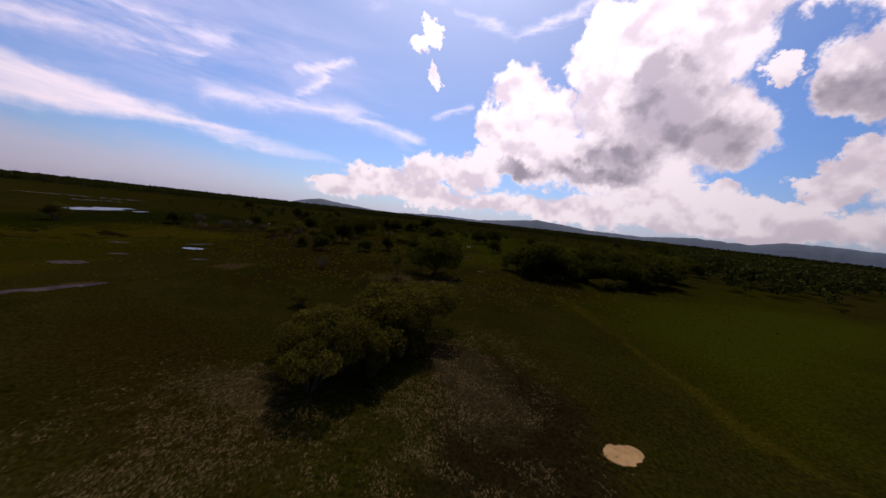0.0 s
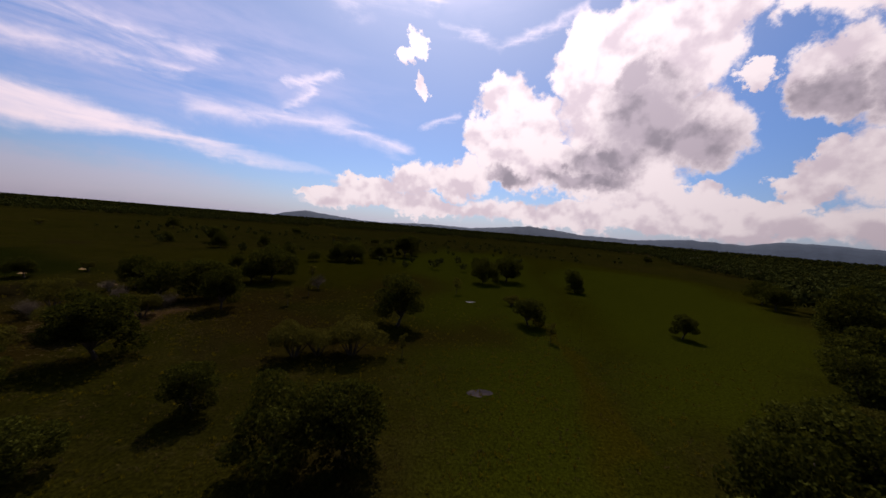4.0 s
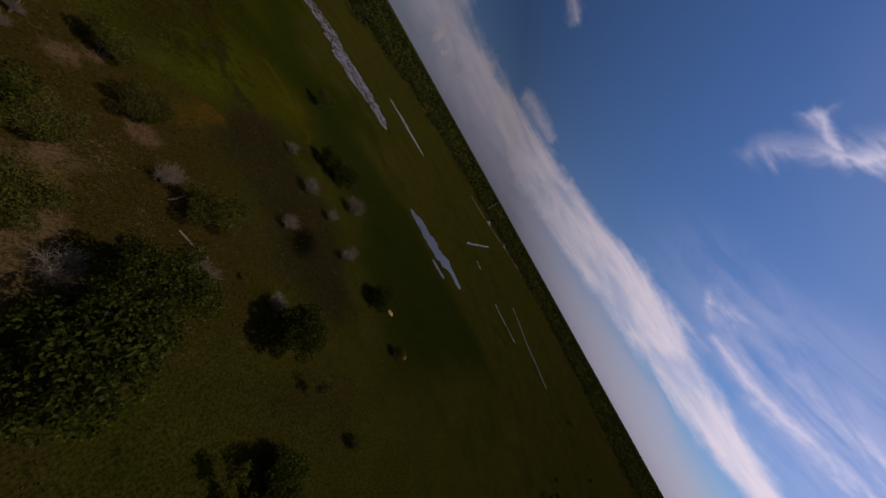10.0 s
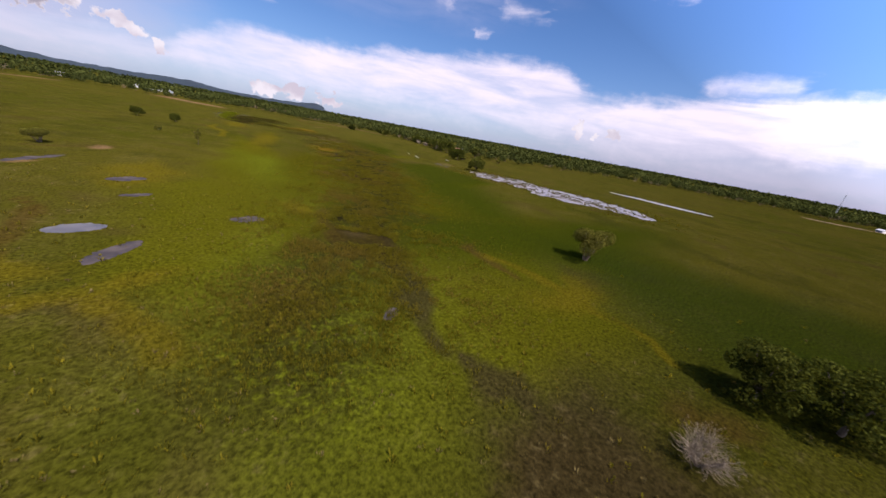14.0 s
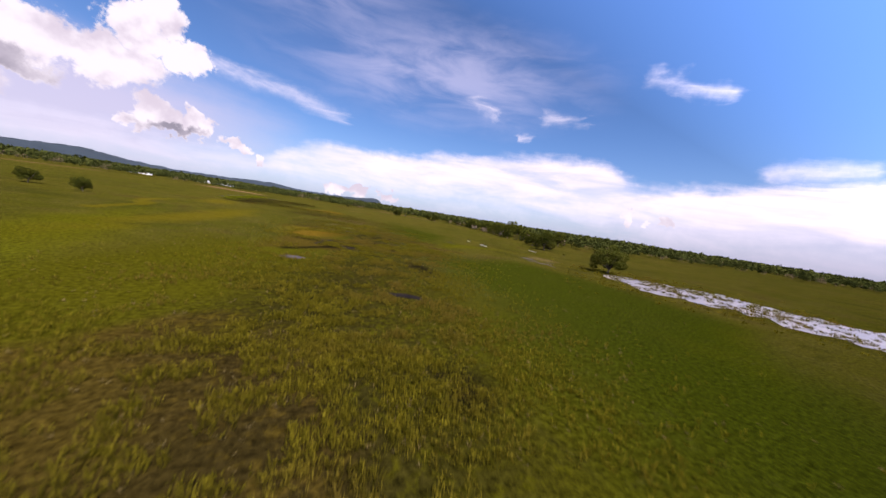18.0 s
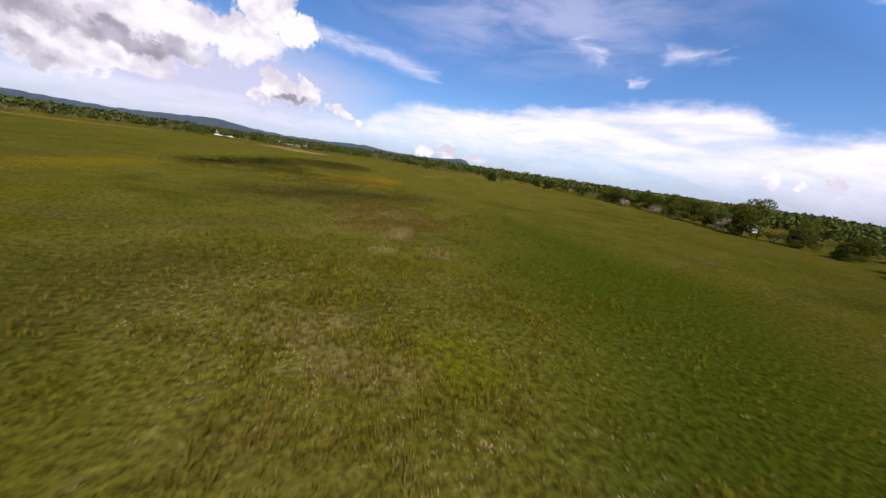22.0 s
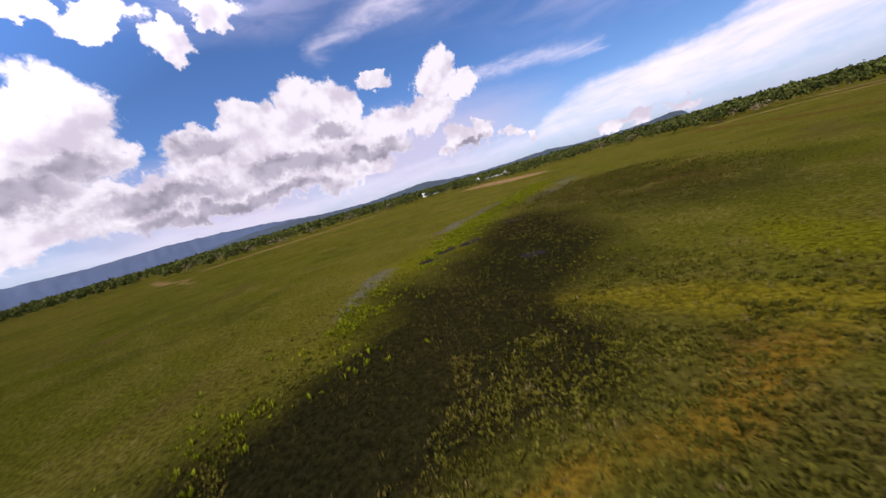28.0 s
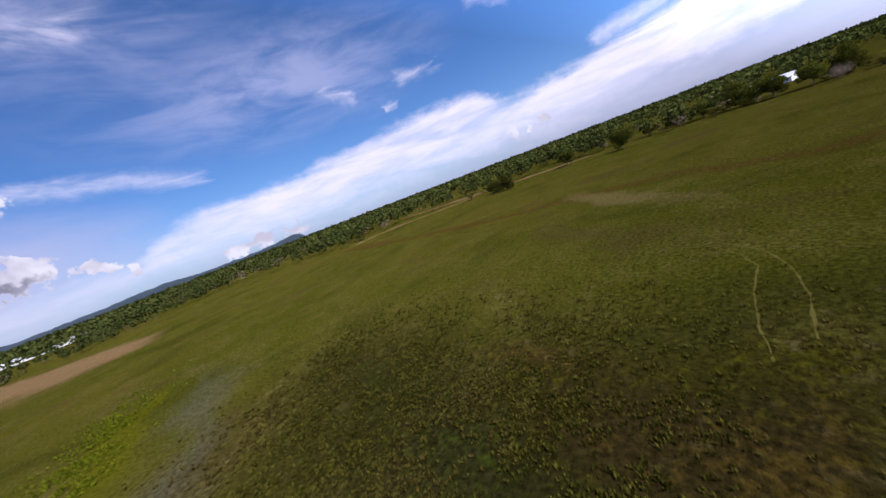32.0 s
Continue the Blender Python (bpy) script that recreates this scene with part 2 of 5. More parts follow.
def skyline(rows):
    """A height in degrees that goes with the azimuth."""
    ramp = W.add("ShaderNodeValToRGB", {"Fac": W.math("DIVIDE", W.math("ADD", drifted[0], 80.0), 360.0)})
    ramp.color_ramp.interpolation = "B_SPLINE"
    marks = ramp.color_ramp.elements
    for k, (az, el) in enumerate(rows):
        mark = marks[k] if k < 2 else marks.new(1.0)
        mark.position = (az + 80) / 360
        mark.color = (el / 50, el / 50, el / 50, 1)
    return W.math("MULTIPLY", ramp.outputs[0], 50.0)


def streaks(at, rows):
    """The highest of many soft lines: 1 on a line, 0 at its rim. Rows of half width and the line's corners."""
    best = None
    for half, *corners in rows:
        for (ax, ay), (bx, by) in zip(corners, corners[1:]):
            dx, dy = bx - ax, by - ay
            off = W.vec("SUBTRACT", at, (ax, ay, 0))
            k = W.math("MINIMUM", W.math("MAXIMUM", W.vec("DOT_PRODUCT", off, (dx / (dx * dx + dy * dy), dy / (dx * dx + dy * dy), 0)), 0.0), 1.0)
            along = W.vec("SCALE", (dx, dy, 0))
            W.tree.links.new(k, along.node.inputs["Scale"])
            high = W.math("SUBTRACT", 1.0, W.math("DIVIDE", W.vec("DISTANCE", off, along), half))
            best = high if best is None else W.math("MAXIMUM", best, high)
    return best


# clouds by azimuth, elevation and half sizes in degrees
HEAPS_SUNWARD = [
    (-11.2, 21.8, 4.6, 4.6), (-9.5, 15.5, 5.0, 5.0), (-16.5, 18.0, 4.5, 5.0), (-23.5, 26.0, 5.2, 7.0), (-30.0, 27.5, 6.5, 6.0), (-36.5, 27.0, 6.5, 8.0),
    (-30.0, 19.0, 11.0, 9.5), (-38.0, 15.5, 6.5, 6.0), (-28.0, 10.0, 10.0, 5.0), (-16.5, 11.5, 10.0, 4.5), (-4.0, 9.0, 6.0, 4.0), (4.0, 8.2, 4.5, 3.6), (12.0, 6.0, 7.0, 2.2),
    (20.0, 4.4, 5.0, 1.0), (-44.2, 22.0, 2.4, 1.6), (-35.5, 6.0, 6.0, 2.6), (-40.5, 6.5, 3.5, 2.5), (-49.8, 8.2, 2.6, 3.2), (-51.5, 10.5, 2.4, 3.6), (-46.0, 5.0, 5.0, 2.2),
    (5.0, 28.5, 2.6, 1.8), (6.8, 26.4, 2.0, 1.3), (4.2, 22.4, 1.3, 2.2), (-51.0, 20.0, 4.4, 4.6), (-57.0, 19.0, 6.0, 6.0),
    (-42.0, 33.0, 5.5, 5.0), (-47.5, 31.0, 5.0, 4.5), (-53.0, 30.0, 6.0, 6.0), (-60.0, 10.0, 9.0, 6.0), (-66.0, 24.0, 8.0, 8.0),
]
BASES_SUNWARD = [
    (-32.5, 18.0, 7.6, 7.0), (-38.5, 14.0, 5.4, 4.4), (-28.0, 12.5, 7.0, 3.4), (-24.5, 9.4, 8.0, 2.0), (-12.0, 9.6, 4.0, 1.8), (-50.5, 18.4, 3.6, 3.0), (-57, 17.5, 5.0, 3.5), (-30.5, 23.5, 3.6, 3.2),
]
HEAPS_AWAY = [
    (196.2, 17.0, 3.4, 3.2), (191.8, 14.6, 3.0, 2.8), (199.0, 12.0, 6.0, 3.2), (206.5, 11.5, 5.5, 3.6), (205.2, 18.9, 3.2, 1.2), (213.0, 16.4, 4.4, 4.2), (218.0, 18.2, 3.8, 3.6),
    (213.0, 11.5, 8.0, 4.4), (222.5, 14.5, 6.0, 4.6), (227.2, 16.8, 3.4, 2.8), (231.0, 11.0, 8.0, 4.4), (233.0, 14.4, 5.4, 2.9),
    (194.4, 7.0, 2.8, 1.9), (190.6, 7.0, 2.2, 1.6), (185.6, 5.4, 2.1, 1.2), (197.4, 5.7, 1.6, 0.9), (182.2, 4.7, 1.4, 0.7),
    (167.2, 2.0, 2.0, 1.2), (171.0, 1.6, 2.4, 1.1), (163.0, 1.3, 1.6, 0.8), (122.8, 3.9, 1.0, 0.8), (116.9, 4.0, 1.3, 0.9), (119.6, 3.6, 0.9, 0.5),
    (245.0, 19.0, 5.2, 5.4), (250.0, 17.0, 5.0, 4.4), (243.8, 14.5, 3.8, 3.2), (251.0, 12.5, 6.0, 3.0), (260.0, 14.0, 7.0, 6.0),
    (238.6, 29.0, 4.8, 1.9), (232.2, 26.6, 2.8, 2.0), (244.5, 29.0, 2.4, 1.7), (225.0, 29.4, 4.2, 1.6),
    (243.0, 8.0, 11.0, 3.6), (229.0, 7.4, 10.0, 3.2), (215.0, 6.6, 9.0, 2.4), (254.0, 8.0, 8.0, 4.2),
]
BASES_AWAY = [
    (246.5, 13.2, 6.0, 2.4), (233.2, 13.8, 5.0, 2.5), (222.0, 9.2, 9.0, 2.0), (209.0, 8.4, 8.0, 1.5), (239.0, 8.2, 11.0, 1.8), (253.0, 11.0, 7.0, 2.2), (230.0, 5.4, 18.0, 1.4), (193.0, 5.9, 4.0, 0.8), (215.0, 13.0, 4.0, 1.4),
]
heap = W.math("MAXIMUM", W.blobs(bent, HEAPS_SUNWARD), W.blobs(bent, HEAPS_AWAY))
core = W.math("MAXIMUM", W.blobs(bent, BASES_SUNWARD), W.blobs(bent, BASES_AWAY))
heap = W.math("MAXIMUM", heap, W.math("MULTIPLY", core, 0.9))
# low banks of heaps along the horizon
heap = W.math("MAXIMUM", heap, W.math("MULTIPLY", W.blobs(bent, [(-32, 3.4, 36, 3.0), (6, 3.4, 18, 2.2)]), 0.8))
heap_cover = W.step(heap, -0.05, 0.20)
core_grey = W.step(core, -0.18, 0.58)
# tops of the billows catch the light, their undersides do not
lump_low, lump_high = (W.noise(W.vec("ADD", way, (0, 0, up)), 19.0, 5.0, 0.52)[0] for up in (0.0, 0.022))
puff_low, puff_high = (W.noise(W.vec("ADD", way, (0, 0, up)), 9.0, 3.0, 0.5)[0] for up in (0.0, 0.05))
relief = W.math("ADD", W.math("MULTIPLY", W.math("SUBTRACT", lump_low, lump_high), 1.0), W.math("MULTIPLY", W.math("SUBTRACT", puff_low, puff_high), 1.7))
lit = W.step(W.math("ADD", relief, W.math("MULTIPLY", heap_cover, -0.06)), -0.38, 0.10)

drifted = W.add("ShaderNodeSeparateXYZ", {0: drift}).outputs
veil_top = skyline([(12, 6.0), (22, 8.7), (34, 9.4), (45, 11.4), (53, 12.2), (62, 13.8), (74, 14.2), (82, 13.0), (92, 11.6), (107, 10.2), (116, 9.2), (121, 8.4), (125, 11.0), (129, 13.0), (139, 12.8), (147, 11.4), (156, 10.0), (168, 9.0), (177, 8.0), (184, 4.0)])
veil_foot = skyline([(12, 7.0), (22, 7.3), (34, 7.1), (45, 8.0), (55, 6.6), (66, 5.6), (81, 4.8), (92, 4.0), (102, 2.6), (118, 1.9), (150, 1.6), (170, 1.2), (184, 1.6)])
above = W.math("SUBTRACT", drifted[1], veil_foot)
below = W.math("SUBTRACT", veil_top, drifted[1])
veil_cover = W.math("MULTIPLY", W.step(W.math("DIVIDE", above, W.math("MULTIPLY_ADD", W.step(azim, 85.0, 125.0), 3.6, 1.8)), -0.4, 1.0), W.step(below, -0.6, 2.0))
veil_cover = W.math("MULTIPLY", veil_cover, W.math("MULTIPLY_ADD", W.step(combed[0], 0.28, 0.64), 0.50, 0.50))
veil_cover = W.math("MULTIPLY", veil_cover, W.math("MULTIPLY_ADD", W.step(threads, 0.3, 0.6), 0.16, 0.84))
WISPS = [
    (2.6, (213.5, 24.0), (203.0, 27.0), (190.0, 28.7), (178.0, 30.5), (166.0, 36.3), (147.0, 39.5)), (1.7, (192.0, 15.4), (181.0, 14.4), (171.0, 13.2)),
    (1.5, (150.0, 19.6), (146.6, 18.0)), (1.3, (137.5, 18.0), (131.0, 18.0)), (0.9, (142.4, 15.0), (139.4, 15.0)), (1.6, (122.5, 23.4), (114.0, 21.4)), (1.8, (109.0, 11.0), (100.0, 11.4)),
    (3.2, (82.0, 32.0), (77.0, 37.0), (72.4, 43.5)), (2.0, (84.0, 37.5), (79.0, 36.5)),
    (1.9, (67.0, 18.0), (51.0, 19.4), (35.0, 20.6)), (1.6, (62.0, 15.6), (48.0, 16.0), (38.0, 17.6)), (2.4, (37.0, 13.4), (27.0, 15.0), (17.0, 15.2), (8.0, 12.6)), (1.5, (25.4, 15.5), (23.2, 19.6)),
    (1.0, (26.0, 19.6), (17.5, 22.0)), (3.0, (18.0, 32.0), (11.0, 34.0), (4.0, 34.0)), (1.2, (0.4, 31.0), (-4.4, 30.6), (-10.0, 28.8), (-16.5, 31.0), (-22.0, 33.5)), (1.0, (-3.0, 19.0), (3.0, 17.0)),
]
wisp_cover = W.math("MULTIPLY", W.step(streaks(drift, WISPS), 0.0, 1.5), W.math("MULTIPLY_ADD", W.step(combed[0], 0.28, 0.66), 0.75, 0.12))
thin = W.math("MAXIMUM", W.math("MULTIPLY", veil_cover, 0.94), W.math("MULTIPLY", wisp_cover, 0.85))
# milky layers: under the far heaps, over the sunward half and high up
milk = W.math("MAXIMUM", W.math("MULTIPLY", W.step(W.blobs(drift, [(205, 7, 34, 9.5), (232, 6, 30, 9)]), 0.0, 0.8), 0.80), W.math("MULTIPLY", W.step(W.blobs(drift, [(60, 2.5, 46, 4.0), (100, 3.0, 40, 3.6)]), 0.0, 0.7), 0.5))
high_haze = W.math("MULTIPLY", W.step(W.blobs(drift, [(44, 19, 44, 12), (186, 31, 34, 11), (10, 46, 40, 20), (158, 22, 36, 10), (222, 33, 26, 9)]), 0.0, 0.9), W.math("MULTIPLY_ADD", W.step(combed[0], 0.28, 0.68), 0.42, 0.04))
near_sun = W.vec("DOT_PRODUCT", way, tuple(sun_way))
near_sun = W.math("MAXIMUM", near_sun, 0.0)
glow = W.math("ADD", W.math("MULTIPLY", W.math("POWER", near_sun, 14.0), 0.52), W.math("MULTIPLY", W.math("POWER", near_sun, 90.0), 3.2))
facing = W.math("MULTIPLY_ADD", near_sun, 1.26, 0.275)
sky = W.add("ShaderNodeTexSky", sky_type="NISHITA")
sky.sun_disc, sky.sun_elevation, sky.sun_rotation = False, radians(SUN_EL), radians(-SUN_AZ)
sky.air_density, sky.dust_density, sky.ozone_density = 1.0, 0.6, 2.0
blue = W.mix(1.0, sky.outputs[0], rgb(0.067, 0.100, 0.135), "MULTIPLY")
warm_side = W.step(W.math("ABSOLUTE", W.math("SUBTRACT", azim, 70.0)), 75.0, 20.0)
haze = W.math("POWER", W.math("MAXIMUM", W.math("SUBTRACT", 1.0, W.math("ABSOLUTE", xyz[2])), 0.0), 12.0)
blue = W.mix(W.math("MULTIPLY", haze, 0.6), blue, W.mix(warm_side, rgb(0.66, 0.70, 0.88), rgb(0.60, 0.55, 0.72)))
white = W.mix(lit, rgb(0.73, 0.68, 0.74), rgb(1.00, 0.97, 0.98))
shade = W.mix(lit, rgb(0.33, 0.32, 0.37), rgb(0.54, 0.51, 0.57))
cloud = W.mix(core_grey, white, shade)
blue = W.mix(W.math("MULTIPLY", W.step(near_sun, 0.5, 1.0), 0.55), blue, rgb(0.36, 0.40, 0.46))
blue = W.mix(high_haze, blue, rgb(0.80, 0.78, 0.98))
blue = W.mix(milk, blue, rgb(0.72, 0.67, 0.80))
out = W.mix(thin, blue, rgb(1.16, 1.07, 1.13))
out = W.mix(heap_cover, out, cloud)
out = W.vec("SCALE", out)
out.node.inputs["Scale"].default_value = 1.0
W.tree.links.new(facing, out.node.inputs["Scale"])
halo = W.vec("SCALE", (1.0, 0.98, 0.95))
W.tree.links.new(glow, halo.node.inputs["Scale"])
out = W.vec("ADD", out, halo)
back = W.add("ShaderNodeBackground", {"Color": out, "Strength": 1.0})
W.tree.links.new(back.outputs[0], W.add("ShaderNodeOutputWorld").inputs[0])


# patches of the meadow: x, y, half length, half width, turn
LUSH = [
    (20, 290, 150, 80, 0),    (-200, -31, 12.7, 3.3, -165),
    (-124, -171, 2.8, 1.4, 117), (-117, -176, 4.4, 2.0, 154), (-116, -211, 17.7, 2.1, 105), (-148, -184, 6.7, 3.9, 68), (-116, -225, 15.0, 3.2, 87), 
    (26, 99, 16.8, 8.5, -162), (104, 103, 99.1, 22.7, -142), (-177, -60, 3.6, 2.6, 42), (-182, 49, 24.5, 6.1, -166), (-121, 111, 4.2, 2.6, 164), 
    (-174, -13, 6.1, 3.7, -148),
]
YELLOW = [
    (-84, 113, 5.1, 3.2, -176), (-70, 119, 5.3, 1.2, 96), (-135, 135, 11.3, 4.6, -177), (-119, -49, 54.1, 7.3, 78), (-151, -33, 8.2, 7.6, -127),
    (-172, -173, 32.4, 7.0, -94), (-158, -158, 11.6, 2.9, -83), (-144, -151, 9.8, 2.1, 112), (30, 150, 22.7, 3.4, 74), (-70, 108, 8.4, 3.0, 168), (-102, 86, 5.8, 3.4, 119),
    (-141, 44, 5.2, 4.7, 153), (-113, -128, 22.2, 8.3, -90), (-148, -38, 14.0, 6.1, -132), (-173, -178, 25.7, 3.6, -98), (-100, 126, 6.6, 5.2, -151),
]
BROWN = [
    (-93, 156, 6.6, 3.4, 60), (-108, 158, 9.7, 5.5, 175), (-125, 155, 5.4, 2.4, 178), (-34, 31, 18.6, 8.3, 151), (6, 32, 12.9, 9.3, 58), (-174, -31, 8.5, 2.5, 177),
    (-136, -169, 4.6, 1.2, 70), (-159, -239, 6.2, 2.5, 99), (-156, -226, 4.4, 2.1, -7), (-17, 90, 17.2, 9.1, 170), (-51, 106, 20.1, 8.8, 157), (-36, 206, 19.4, 15.1, -135),
    (-6, 242, 33.8, 18.4, -107), (-60, 179, 9.1, 6.9, 100), (-65, 155, 8.6, 6.6, 142), (-106, 100, 3.5, 1.9, 132), (-144, -16, 4.5, 2.6, 153), (-185, -17, 7.6, 3.4, -152),
]
TAN = [
    (-170, -64, 3.3, 3.0, 91), (-173, -59, 3.3, 2.0, -177), (-172, -88, 3.5, 2.8, -116), (-169, -81, 2.0, 1.3, 174), (-177, -81, 3.6, 1.4, -166), (-172, -98, 1.7, 1.0, 148),
    (-170, -101, 1.3, 1.1, -119), (-111, 106, 3.5, 2.0, 136), (-18, 28, 6.2, 4.1, 156), (-142, -244, 4.2, 1.5, 113), (-65, 171, 5.7, 2.0, 149), 
    (-156, -126, 1.1, 0.6, -90), (-56, 168, 4.5, 2.9, 88), (-60, 184, 6.7, 4.2, 96), (2, 36, 8.6, 4.0, 87), (-206, -251, 21.9, 3.6, -128),
]
WET = [
    (-119, -179, 10.6, 5.1, 127), (-125, -190, 9.5, 4.1, 109), (-122, -194, 6.5, 3.7, 106), (-128, -191, 2.0, 1.4, 93), (-126, -214, 4.9, 2.8, 85),
    (-148, 49, 2.6, 1.1, 58), (-147, -11, 2.1, 0.9, 166), 
    (-152, -47, 2.2, 1.4, 173), (-126, -185, 2.3, 1.9, 164), (-112, 96, 2.7, 1.9, 108),
    (-102, 186, 4.4, 2.5, -178),
]
SOIL = [
    (-79, 150, 1.8, 0.9, 151), (-52, 75, 3.8, 2.3, 89), (-64, 49, 3.8, 1.9, -107), (-68, 26, 4.3, 1.7, -108), (-65, 170, 2.2, 1.0, 146), (-80, 164, 2.0, 1.1, 163),
    (-175, -50, 1.6, 1.1, -150), (-58, 167, 2.8, 2.4, -166), (-65, 170, 1.6, 1.2, -175),
    (-75, 152, 2.0, 0.7, 171), (-48, 75, 6.7, 2.5, -110), (111, -276, 111.4, 2.7, 158),
]

# patches with a known edge: kind, corners of the plan, half width of a strip (0: an area)
AREAS = []
AREAS.append(("lush", [(-104, -52), (-118, 5), (-124, 64), (-118, 110), (-111, 135), (-106, 146), (-97, 148), (-92, 142), (-88, 134), (-87, 123), (-84, 97), (-85, 67)], 0))
AREAS.append(("lush", [(-81, 68), (-157, -32), (-162, 54), (-149, 104), (-135, 148), (-109, 148), (-97, 136), (-87, 128), (-84, 117), (-77, 113), (-77, 94)], 0))
AREAS.append(("deep", [(-159, 115), (-187, 143), (-198, 178), (-198, 222), (-196, 252), (-187, 268), (-112, 224), (-119, 214), (-123, 196), (-137, 172), (-131, 156)], 0))
AREAS.append(("grey", [(-99, 154), (-118, 146), (-118, 166), (-121, 179), (-114, 197), (-106, 208), (-94, 199), (-90, 190), (-93, 176), (-91, 165)], 0))
AREAS.append(("sand", [(-53, 169), (-61, 169), (-67, 173), (-65, 183), (-60, 188), (-56, 191), (-54, 189)], 0))
AREAS.append(("grey", [(-118.9, 101.1), (-109.7, 139.1), (-109.9, 150.7)], 1.3))
AREAS.append(("yellow", [(-133.1, 121.1), (-134.6, 135.6), (-132.2, 149.5)], 1.5))
AREAS.append(("yellow", [(-68.9, 122.0), (-71.1, 115.5), (-76.9, 114.5), (-84.1, 119.4), (-87.4, 128.1)], 2.0))
AREAS.append(("brown", [(-68.9, 123.6), (-69.9, 102.9), (-70.9, 84.1)], 1.2))
AREAS.append(("grey", [(-74.9, 116.0), (-81.9, 117.7), (-85.2, 123.2)], 0.8))
AREAS.append(("yellow", [(-75, 47), (-82, 36), (-87, 55), (-82, 80), (-77, 71)], 0))
AREAS.append(("brown", [(-88, 145), (-96, 150), (-99, 156), (-93, 163), (-89, 159), (-89, 154)], 0))
AREAS.append(("olive", [(-100, 68), (-127, -11), (-177, 46), (-159, 94), (-134, 106), (-112, 96)], 0))
AREAS.append(("yellow", [(-147, -41), (-156, -41), (-159, -37), (-160, -33), (-157, -32), (-153, -32)], 0))
AREAS.append(("yellow", [(-127.4, -177.5), (-158.6, -167.7), (-178.2, -167.5)], 3))
AREAS.append(("yellow", [(-96.0, -39.7), (-97.8, -63.0), (-104.0, -103.9)], 2.2))
AREAS.append(("yellow", [(-138.5, -22.7), (-155.7, -28.6)], 2))
AREAS.append(("yellow", [(-156.0, -158.7), (-167.9, -154.9), (-178.6, -163.6)], 2.6))
AREAS.append(("brown", [(-160, -90), (-160, -108), (-168, -118), (-180, -110), (-184, -94), (-174, -84)], 0))
AREAS.append(("brown", [(-178, -34), (-187, -34), (-190, -32), (-189, -27), (-190, -26), (-165, -29), (-166, -32)], 0))
AREAS.append(("lush", [(-197, -38), (-209, -41), (-225, -36), (-194, -26), (-191, -27), (-193, -32)], 0))
AREAS.append(("grey", [(-141, -48), (-150, -52), (-162, -49), (-162, -42), (-154, -43), (-146, -42)], 0))
AREAS.append(("lush", [(-111, -218), (-118, -217), (-124, -202), (-115, -202), (-114, -190), (-114, -183), (-115, -180), (-114, -176), (-114, -174), (-112, -174), (-109, -175), (-110, -180), (-111, -186), (-109, -196)], 0))
AREAS.append(("lush", [(-125.6, -295.0), (-117.1, -223.1), (-112.4, -213.1)], 2.0))
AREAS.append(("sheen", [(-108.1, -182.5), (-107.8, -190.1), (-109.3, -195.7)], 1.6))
AREAS.append(("wet", [(-131, -223), (-130, -212), (-132, -202), (-127, -200), (-122, -205), (-123, -212)], 0))
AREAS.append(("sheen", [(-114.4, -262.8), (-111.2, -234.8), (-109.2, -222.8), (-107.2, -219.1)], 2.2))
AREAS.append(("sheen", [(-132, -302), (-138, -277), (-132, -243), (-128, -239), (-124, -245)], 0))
AREAS.append(("deep", [(-147, -266), (-155, -252), (-152, -236), (-151, -230), (-148, -230), (-143, -238), (-145, -245)], 0))
AREAS.append(("brown", [(-159, -236), (-158, -231), (-157, -223), (-152, -224), (-149, -228), (-153, -236)], 0))
AREAS.append(("lush", [(-120, -278), (-124, -289), (-128, -292), (-127, -277), (-125, -270)], 0))
AREAS.append(("tan", [(-139, -246), (-141, -247), (-144, -244), (-144, -240), (-143, -239)], 0))
AREAS.append(("brown", [(-207.6, -381.2), (-210.0, -279.8), (-216.2, -241.3), (-211.0, -217.3)], 3.5))
AREAS.append(("soil", [(-282.6, -429.6), (-306.8, -346.6), (-325.2, -306.8)], 6))
AREAS.append(("soil", [(-60, -470), (-82, -444), (-119, -397)], 6))
AREAS.append(("brown", [(-66, 132), (-44, 133), (-17, 118), (-8, 96), (-9, 80), (-35, 79), (-67, 100), (-60, 109)], 0))
AREAS.append(("brown", [(30, 108), (56, 96), (39, 82), (12, 81)], 0))
AREAS.append(("brown", [(-95, 206), (-36, 200), (-7, 177), (27, 205), (27, 175), (-26, 159)], 0))
AREAS.append(("yellow", [(-71, 103), (-75, 116), (-61, 102), (-62, 97)], 0))
AREAS.append(("yellow", [(41.2, 233.0), (30.6, 141.5)], 1.6))
AREAS.append(("deep", [(-174, 158), (-184, 185), (-190, 232), (-160, 227), (-128, 209), (-147, 187)], 0))
AREAS.append(("lush", [(-25, 366), (89, 505), (210, 345), (183, 254), (104, 198), (38, 178), (36, 195), (23, 225), (3, 270)], 0))
AREAS.append(("brown", [(-53, 38), (-39, 47), (-21, 40), (-10, 18), (-23, 16)], 0))
AREAS.append(("grey", [(-2, 45), (6, 43), (12, 33), (10, 20), (-6, 18), (-4, 23)], 0))
AREAS.append(("brown", [(-44, 63), (-41, 70), (-34, 75), (-33, 54)], 0))
AREAS.append(("lush", [(32, 142), (61, 101), (109, 94), (88, 59), (37, 23), (28, 27), (33, 46), (28, 66)], 0))
AREAS.append(("brown", [(-114, 100), (-118, 102), (-118, 112), (-118, 118), (-117, 121), (-105, 116), (-107, 113), (-110, 106)], 0))
